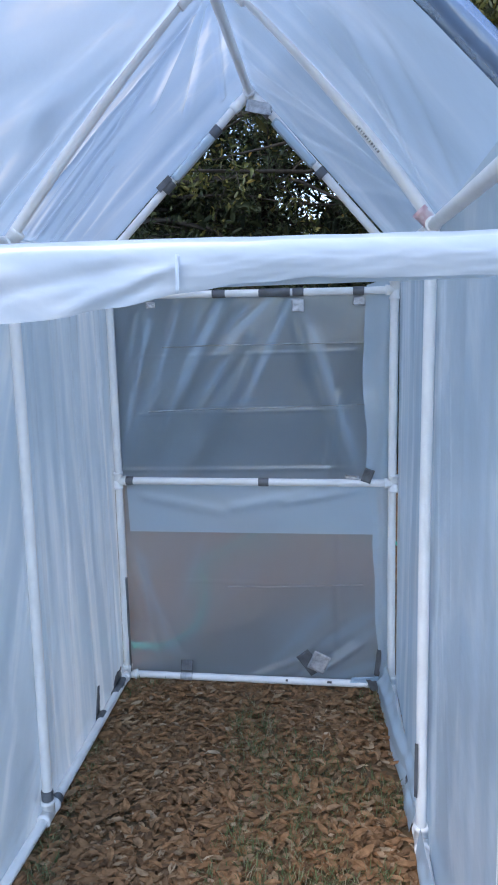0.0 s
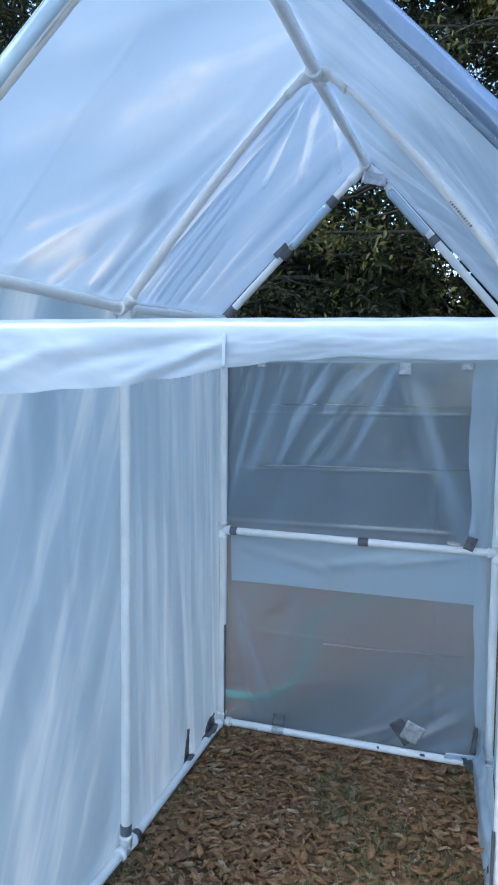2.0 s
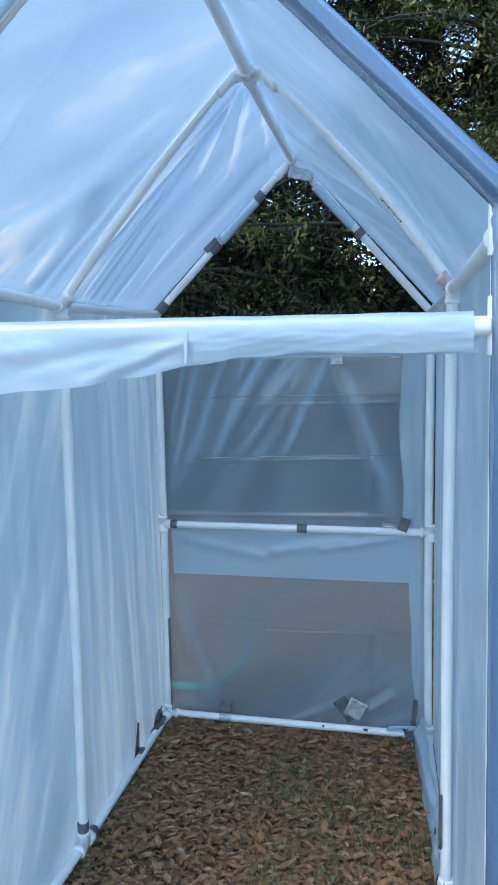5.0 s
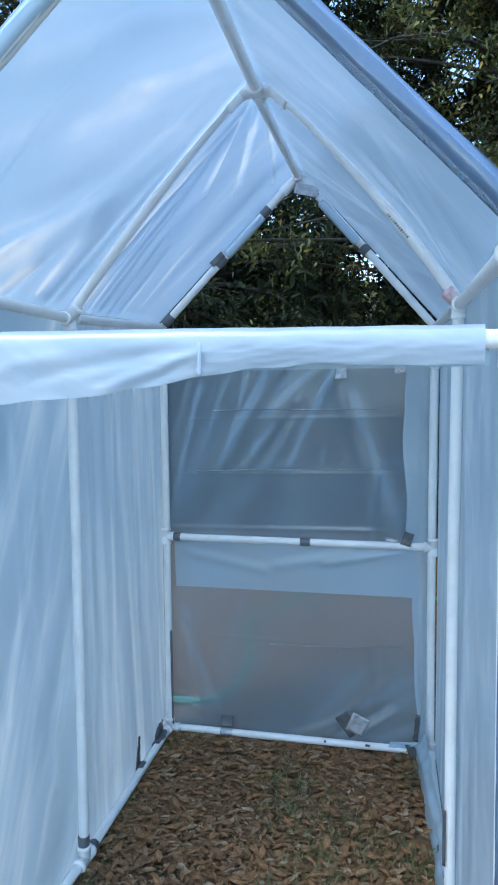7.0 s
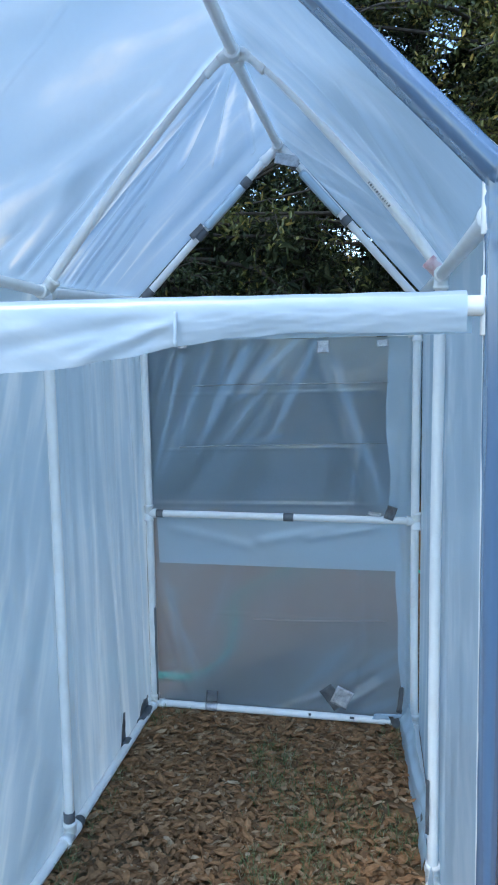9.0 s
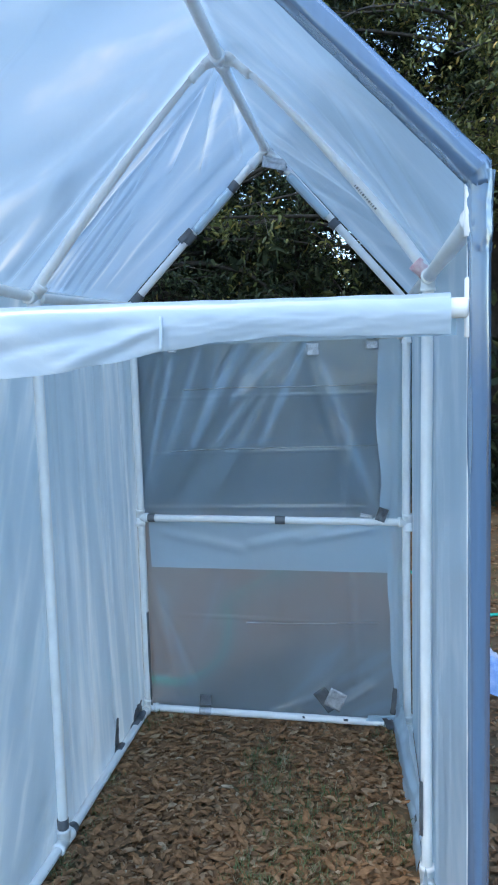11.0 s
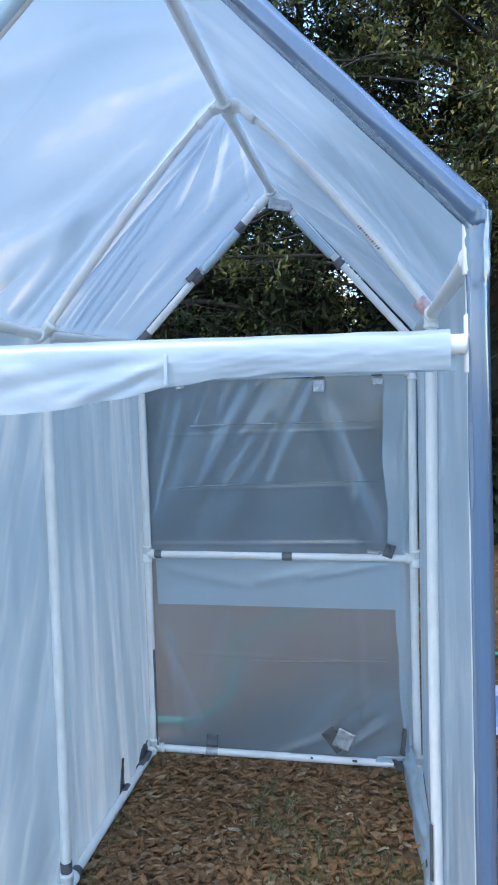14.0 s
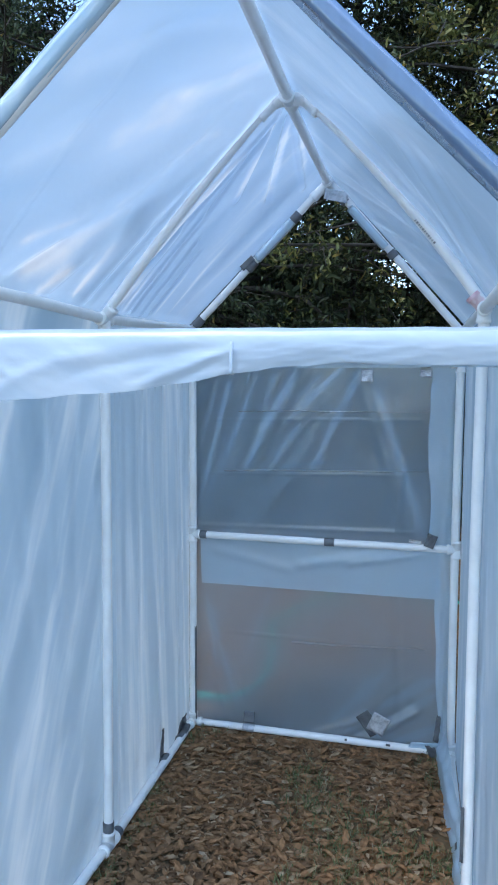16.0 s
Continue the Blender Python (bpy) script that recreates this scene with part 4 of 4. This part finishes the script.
patch_tape(GH, (0.075, YB - 0.024, 2.452), (0.050, 0, -0.012), (0.004, 0, 0.022), TAPE_BRIGHT, 0.006, 19.0, label="pale tape under the ridge end")

# ---- hose and cloth on the ground ----
def smooth_path(points, per=10):
    p = [Vector(q) for q in points]
    p = [p[0] * 2 - p[1]] + p + [p[-1] * 2 - p[-2]]
    out = []
    for a, b, c, d in zip(p, p[1:], p[2:], p[3:]):
        for i in range(per):
            t = i / per
            out.append(tuple(0.5 * (2 * b + (c - a) * t + (2 * a - 5 * b + 4 * c - d) * t * t + (3 * b - a - 3 * c + d) * t ** 3)))
    return out + [tuple(p[-2])]


hose = add("garden_hose", *tube(smooth_path([(-2.2, 4.1, 0.02), (-1.2, 3.80, 0.02), (-0.64, 3.78, 0.02), (-0.49, 3.79, 0.02), (-0.40, 3.93, 0.02), (-0.37, 4.20, 0.02), (-0.43, 4.63, 0.02), (-0.50, 5.15, 0.02), (0.1, 6.20, 0.02), (0.65, 5.90, 0.02), (0.90, 5.05, 0.02), (1.10, 4.92, 0.02), (1.37, 4.98, 0.02), (2.0, 5.03, 0.02), (3.4, 5.3, 0.02)]), 0.0105, 10), HOSE)
tagged(hose, "long green rubber garden hose on fallen leaves", "hose")


def cloth():
    e = base("cloth_heap", (1.11, 3.95, 0))
    tagged(e, "crumpled pale blue cloth dropped on the leaves", "cloth")
    for name, mat, cx, cy, rx, ry, hh, sd, label in (("blue_fold", CLOTH, 1.07, 3.97, 0.15, 0.13, 0.12, 1.0, ""), ("blue_fold", CLOTH, 1.16, 3.90, 0.12, 0.08, 0.075, 4.0, ""), ("white_edge", CLOTH_PALE, 1.03, 4.05, 0.10, 0.06, 0.135, 7.0, "white edge of the cloth"), ("white_edge", CLOTH_PALE, 1.15, 3.835, 0.09, 0.035, 0.025, 9.0, "white edge of the cloth"), ("white_edge", CLOTH_PALE, 0.99, 3.90, 0.06, 0.06, 0.03, 12.0, "white edge of the cloth")):
        verts, faces, n, k = [], [], 40, 16
        for j in range(k + 1):
            f = j / k
            for i in range(n):
                w = 2 * math.pi * i / n
                g = 1 + 0.22 * noise.noise(Vector((math.cos(w) * 1.6 + sd, math.sin(w) * 1.6, 0)))
                z = hh * (1 - f ** 2.2) * (1 + 0.4 * noise.noise(Vector((math.cos(w) * f * 2 + sd, math.sin(w) * f * 2, 3)))) + 0.022 * abs(noise.noise(Vector((math.cos(w) * f * 6 + sd, math.sin(w) * f * 6, 6)))) + 0.014 * abs(noise.noise(Vector((math.cos(w) * f * 14 + sd, math.sin(w) * f * 14, 2)))) + 0.004
                verts.append((cx + rx * f * g * math.cos(w), cy + ry * f * g * math.sin(w), max(0.0, z)))
        for j in range(k):
            for i in range(n):
                faces.append((j * n + i, j * n + (i + 1) % n, (j + 1) * n + (i + 1) % n, (j + 1) * n + i))
        add(name, verts, faces, mat, e, label)


cloth()

# ---- trees ----
def tree(x, y, height, r, crown_low, reach, leaves, low, high, seed, mat, label, sprays=70, toward_y=0.0, thin_share=0.28):
    """A tapered trunk, limbs, twigs and a crown of single leaves set along the twigs in sprays."""
    rng = np.random.default_rng(seed)
    e = base("tree", (x, y, 0))
    tagged(e, label, "tree", "trees at the wood's edge")
    lean = rng.uniform(-0.4, 0.4, 2)
    steps = 14
    spine = [(x + lean[0] * (i / steps) ** 2 + 0.06 * math.sin(i * 1.3 + seed), y + lean[1] * (i / steps) ** 2, -0.05 + height * i / steps) for i in range(steps + 1)]
    sq = lambda i, k: 1 + 0.10 * noise.noise(Vector((k * 0.9 + seed, i * 0.7, 0)))
    add("trunk", *tube(spine, [r * (1.35 if i == 0 else 1.0) * (1 - 0.8 * i / steps) for i in range(steps + 1)], 12, True, sq), BARK, e)
    tips = []
    for s in range(sprays):
        f = rng.uniform(crown_low / height, 0.97)
        k = f * steps
        o = Vector(mixed(spine[int(k)], spine[min(int(k) + 1, steps)], k - int(k)))
        a = rng.uniform(0, 2 * math.pi)
        ln = reach * (1.0 - 0.55 * max(0.0, (f - 0.35) / 0.65)) * rng.uniform(0.45, 1.05)
        d = Vector((math.cos(a), math.sin(a) + toward_y, rng.uniform(-0.12, 0.42)))
        d.normalize()
        pts = [o]
        for i in range(6):
            d = (d + Vector((rng.normal(0, 0.12), rng.normal(0, 0.12), rng.normal(-0.05, 0.10)))).normalized()
            pts.append(pts[-1] + d * ln / 6)
        rr = r * 0.22 * (1 - 0.5 * f)
        twig_v, twig_f = [], []
        v, q = tube([tuple(p) for p in pts], [rr * (1 - 0.85 * i / 6) + 0.003 for i in range(7)], 5, False)
        twig_f += [tuple(i + len(twig_v) for i in face) for face in q]
        twig_v += v
        for m in range(8):
            g = rng.uniform(0.25, 1.0) * 6
            b = pts[min(int(g), 5)].lerp(pts[min(int(g) + 1, 6)], g - int(g)) if g < 6 else pts[6]
            w = Vector((rng.normal(0, 1), rng.normal(0, 1), rng.normal(-0.1, 0.6))).normalized() * rng.uniform(0.25, 0.85) * (0.35 + reach * 0.16)
            mid = b + w * 0.5 + Vector((0, 0, 0.05))
            end = b + w + Vector((0, 0, -0.08))
            v, q = tube([tuple(b), tuple(mid), tuple(end)], [0.007, 0.005, 0.002], 4, False)
            twig_f += [tuple(i + len(twig_v) for i in face) for face in q]
            twig_v += v
            tips.append((b, mid, end))
        add("limb", twig_v, twig_f, TWIG, e)
    tips = np.array([[tuple(p) for p in t] for t in tips])
    pick = rng.integers(0, len(tips), leaves)
    t = rng.uniform(0.1, 1.08, leaves)[:, None]
    c = tips[pick]
    at = c[:, 0] * (1 - t) ** 2 + 2 * c[:, 1] * t * (1 - t) + c[:, 2] * t * t + rng.normal(0, 0.075, (leaves, 3))
    at = at[at[:, 2] > 0.3]
    # a thin place in the wood, where the sky comes through
    deep = at[:, 1] - 0.37
    off = np.hypot(at[:, 0] - 0.42 + 0.040 * deep, 0.9 * (at[:, 2] - 1.66 - 0.146 * deep)) / deep
    ragged = np.array([noise.noise(Vector((p[0] * 2.2 / max(p[1], 1) * 9, p[2] * 2.2 / max(p[1], 1) * 9, 4.0))) for p in at[:, :3]])
    at = at[(off > 0.033 + 0.022 * ragged) | (rng.uniform(0, 1, len(at)) < thin_share)]
    v, q = leaf_cloud(rng, at, low, high, 0.75)
    big_mesh("crown", v, q, mat, e)


EVER = "dark evergreen tree with dense small leaves"
tree(1.73, 9.1, 10.0, 0.165, 3.1, 4.4, 76000, 0.045, 0.085, 1, LEAF_SUNLIT, EVER, 110, -0.45)
tree(-2.4, 9.6, 10.5, 0.18, 1.2, 4.2, 64000, 0.045, 0.085, 2, LEAF, EVER, 120, -0.35)
tree(-4.6, 8.6, 10.0, 0.16, 1.4, 3.8, 52000, 0.045, 0.085, 3, LEAF, EVER, 110, -0.2)
tree(-6.9, 9.8, 11.0, 0.17, 1.4, 4.2, 46000, 0.06, 0.11, 21, LEAF, EVER, 90)
tree(5.4, 8.2, 9.0, 0.16, 1.2, 3.6, 34000, 0.05, 0.095, 4, LEAF_SUNLIT, EVER, 90)
tree(2.35, 6.5, 7.2, 0.08, 3.15, 2.5, 46000, 0.035, 0.075, 5, LEAF_SUNLIT, "slender evergreen tree with some yellow leaves", 75)
tree(0.9, 15.0, 12.0, 0.2, 1.0, 4.5, 16000, 0.12, 0.22, 6, LEAF_SHADED, EVER, 80)
tree(-3.6, 15.5, 12.0, 0.2, 1.0, 4.5, 16000, 0.12, 0.22, 7, LEAF_SHADED, EVER, 80)
tree(6.5, 15.0, 12.0, 0.2, 1.0, 4.5, 16000, 0.12, 0.22, 8, LEAF_SHADED, EVER, 80)
tree(3.6, 18.5, 9.0, 0.15, 0.8, 3.4, 12000, 0.12, 0.22, 9, LEAF_SUNLIT_GOLD, "young tree with thin yellow leaves, coloured as if sunlit", 60)
tree(-0.2, 17.5, 5.6, 0.06, 1.2, 1.6, 2600, 0.07, 0.13, 19, LEAF_SUNLIT_GOLD, "young tree with thin yellow leaves, coloured as if sunlit", 40, thin_share=0.8)
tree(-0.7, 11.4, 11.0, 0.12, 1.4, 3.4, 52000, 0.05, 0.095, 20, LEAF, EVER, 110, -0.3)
tree(-9.0, 12.5, 12.0, 0.2, 1.0, 5.0, 16000, 0.12, 0.22, 10, LEAF_SHADED, EVER, 80)

tree(-2.9, 12.4, 11.0, 0.17, 0.8, 3.6, 22000, 0.09, 0.17, 11, LEAF_SHADED, EVER, 90)
tree(1.6, 12.2, 11.0, 0.15, 0.8, 3.6, 44000, 0.07, 0.14, 12, LEAF_SHADED, EVER, 90)
tree(4.9, 12.0, 11.0, 0.17, 0.8, 3.6, 18000, 0.09, 0.17, 13, LEAF_SHADED, EVER, 90)
# unseen trees added at both sides to dim light through the film walls
tree(-6.6, 4.6, 8.5, 0.17, 0.9, 3.2, 15000, 0.10, 0.18, 14, LEAF, EVER, 80)
tree(-7.2, 0.4, 8.5, 0.17, 0.9, 3.4, 15000, 0.10, 0.18, 15, LEAF, EVER, 80)
tree(7.0, 3.6, 9.0, 0.17, 0.9, 3.4, 15000, 0.10, 0.18, 16, LEAF, EVER, 80)


def undergrowth():
    rng = np.random.default_rng(77)
    n = 75000
    at = np.stack([rng.uniform(-9, 9, n), 7.7 + rng.gamma(2.0, 1.5, n), rng.gamma(1.5, 0.5, n)], 1)
    v, f = leaf_cloud(rng, at, 0.10, 0.22, 0.8)
    # leaf colour carries the shade under the trees
    ob = big_mesh("undergrowth", v, f, LEAF_SHADED)
    tagged(ob, "tangled undergrowth at the foot of the wood, shade put into its dark leaves", "undergrowth", kind="stuff")


undergrowth()


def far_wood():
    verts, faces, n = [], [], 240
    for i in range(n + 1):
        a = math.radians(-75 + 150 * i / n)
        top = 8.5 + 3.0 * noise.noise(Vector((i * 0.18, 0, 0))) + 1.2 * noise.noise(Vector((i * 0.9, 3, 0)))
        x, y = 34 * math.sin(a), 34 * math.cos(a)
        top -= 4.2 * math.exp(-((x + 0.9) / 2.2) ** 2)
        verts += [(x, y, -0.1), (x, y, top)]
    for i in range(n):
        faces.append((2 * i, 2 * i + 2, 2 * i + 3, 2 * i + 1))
    tagged(add("backdrop", verts, faces, FAR_WOOD), "flat backdrop of far woods, shade put into its dark colour", "woods", kind="structure")


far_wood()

# ---- fallen leaves and grass ----
def litter():
    rng = np.random.default_rng(5)
    spots = []
    for x0, x1, y0, y1, n in ((-0.62, 0.66, 1.3, 3.5, 27000), (-0.9, 0.9, 3.45, 7.5, 9000), (0.66, 5.0, 1.5, 11.5, 42000), (0.7, 2.2, 1.5, 5.5, 14000), (-4.0, -0.62, 1.0, 9.5, 6000), (-1.0, 1.3, -1.0, 1.3, 2500)):
        x, y = rng.uniform(x0, x1, n), rng.uniform(y0, y1, n)
        thin = np.array([noise.noise(Vector((a * 2.3, b * 2.3, 9.0))) for a, b in zip(x, y)])
        keep = thin + rng.uniform(-0.4, 0.4, n) > -0.20
        spots.append(np.stack([x, y, rng.uniform(-0.004, 0.008, n)], 1)[keep])
    at = np.concatenate(spots)
    small = rng.uniform(0, 1, len(at)) < 0.45
    v, f = leaf_cloud(rng, at[~small], 0.026, 0.064, 0.09, 0.8, 1.2)
    v2, f2 = leaf_cloud(rng, at[small], 0.010, 0.034, 0.16, 0.8, 1.1)
    v, f = np.concatenate([v, v2]), np.concatenate([f, f2 + len(v)])
    ob = big_mesh("fallen_leaves", v, f, LITTER)
    tagged(ob, "dry brown fallen leaves covering the ground", "leaves", kind="stuff")
    return ob


LITTER_OB = litter()


def grass():
    rng = np.random.default_rng(8)
    verts, faces = [], []
    for _ in range(3200):
        cx, cy = (rng.uniform(-0.55, 0.62), rng.uniform(1.4, 3.45)) if rng.uniform() < 0.55 else (rng.uniform(0.7, 3.4), rng.uniform(2.5, 6.5))
        if noise.noise(Vector((cx * 2.1, cy * 2.1, 20))) < 0.02:
            continue
        for _ in range(int(rng.integers(5, 13))):
            a, h, w = rng.uniform(0, 6.28), rng.uniform(0.010, 0.034), rng.uniform(0.0007, 0.0014)
            bx, by = cx + rng.normal(0, 0.018), cy + rng.normal(0, 0.018)
            dx, dy, k = math.cos(a), math.sin(a), rng.uniform(0.6, 1.8)
            o = len(verts)
            verts += [(bx - dy * w, by + dx * w, -0.006), (bx + dy * w, by - dx * w, -0.006), (bx + dx * h * k * 0.5 + dy * w, by + dy * h * k * 0.5 - dx * w, h * 0.7), (bx + dx * h * k * 0.5 - dy * w, by + dy * h * k * 0.5 + dx * w, h * 0.7), (bx + dx * h * k, by + dy * h * k, h)]
            faces += [(o, o + 1, o + 2, o + 3), (o + 3, o + 2, o + 4)]
    tagged(add("grass", verts, faces, GRASS), "sparse thin green grass among the leaves", "grass", kind="stuff")


grass()


def single_leaves():
    """The larger leaves on top, one by one."""
    rng = np.random.default_rng(31)
    kinds = []
    for i in range(6):
        v = LEAF_V * np.array([0.072, 0.065 + 0.01 * i, 0.10]) * np.array([1, 1, 0.5 + 0.3 * i])
        v[3, 2] = 0.006 * (i - 2)
        me = bpy.data.meshes.new("leaf")
        me.from_pydata(v.tolist(), [], LEAF_F.tolist())
        me.materials.append(LITTER)
        kinds.append(me)
    for i in range(240):
        ob = new("leaf", kinds[i % 6])
        ob.parent = LITTER_OB
        s = rng.uniform(0.5, 1.0)
        ob.matrix_basis = pose(rng.uniform(-0.52, 0.58), rng.uniform(1.5, 3.4), 0.014, rng.uniform(-12, 12), rng.uniform(-12, 12), rng.uniform(0, 360)) @ Matrix.Scale(s, 4)


single_leaves()
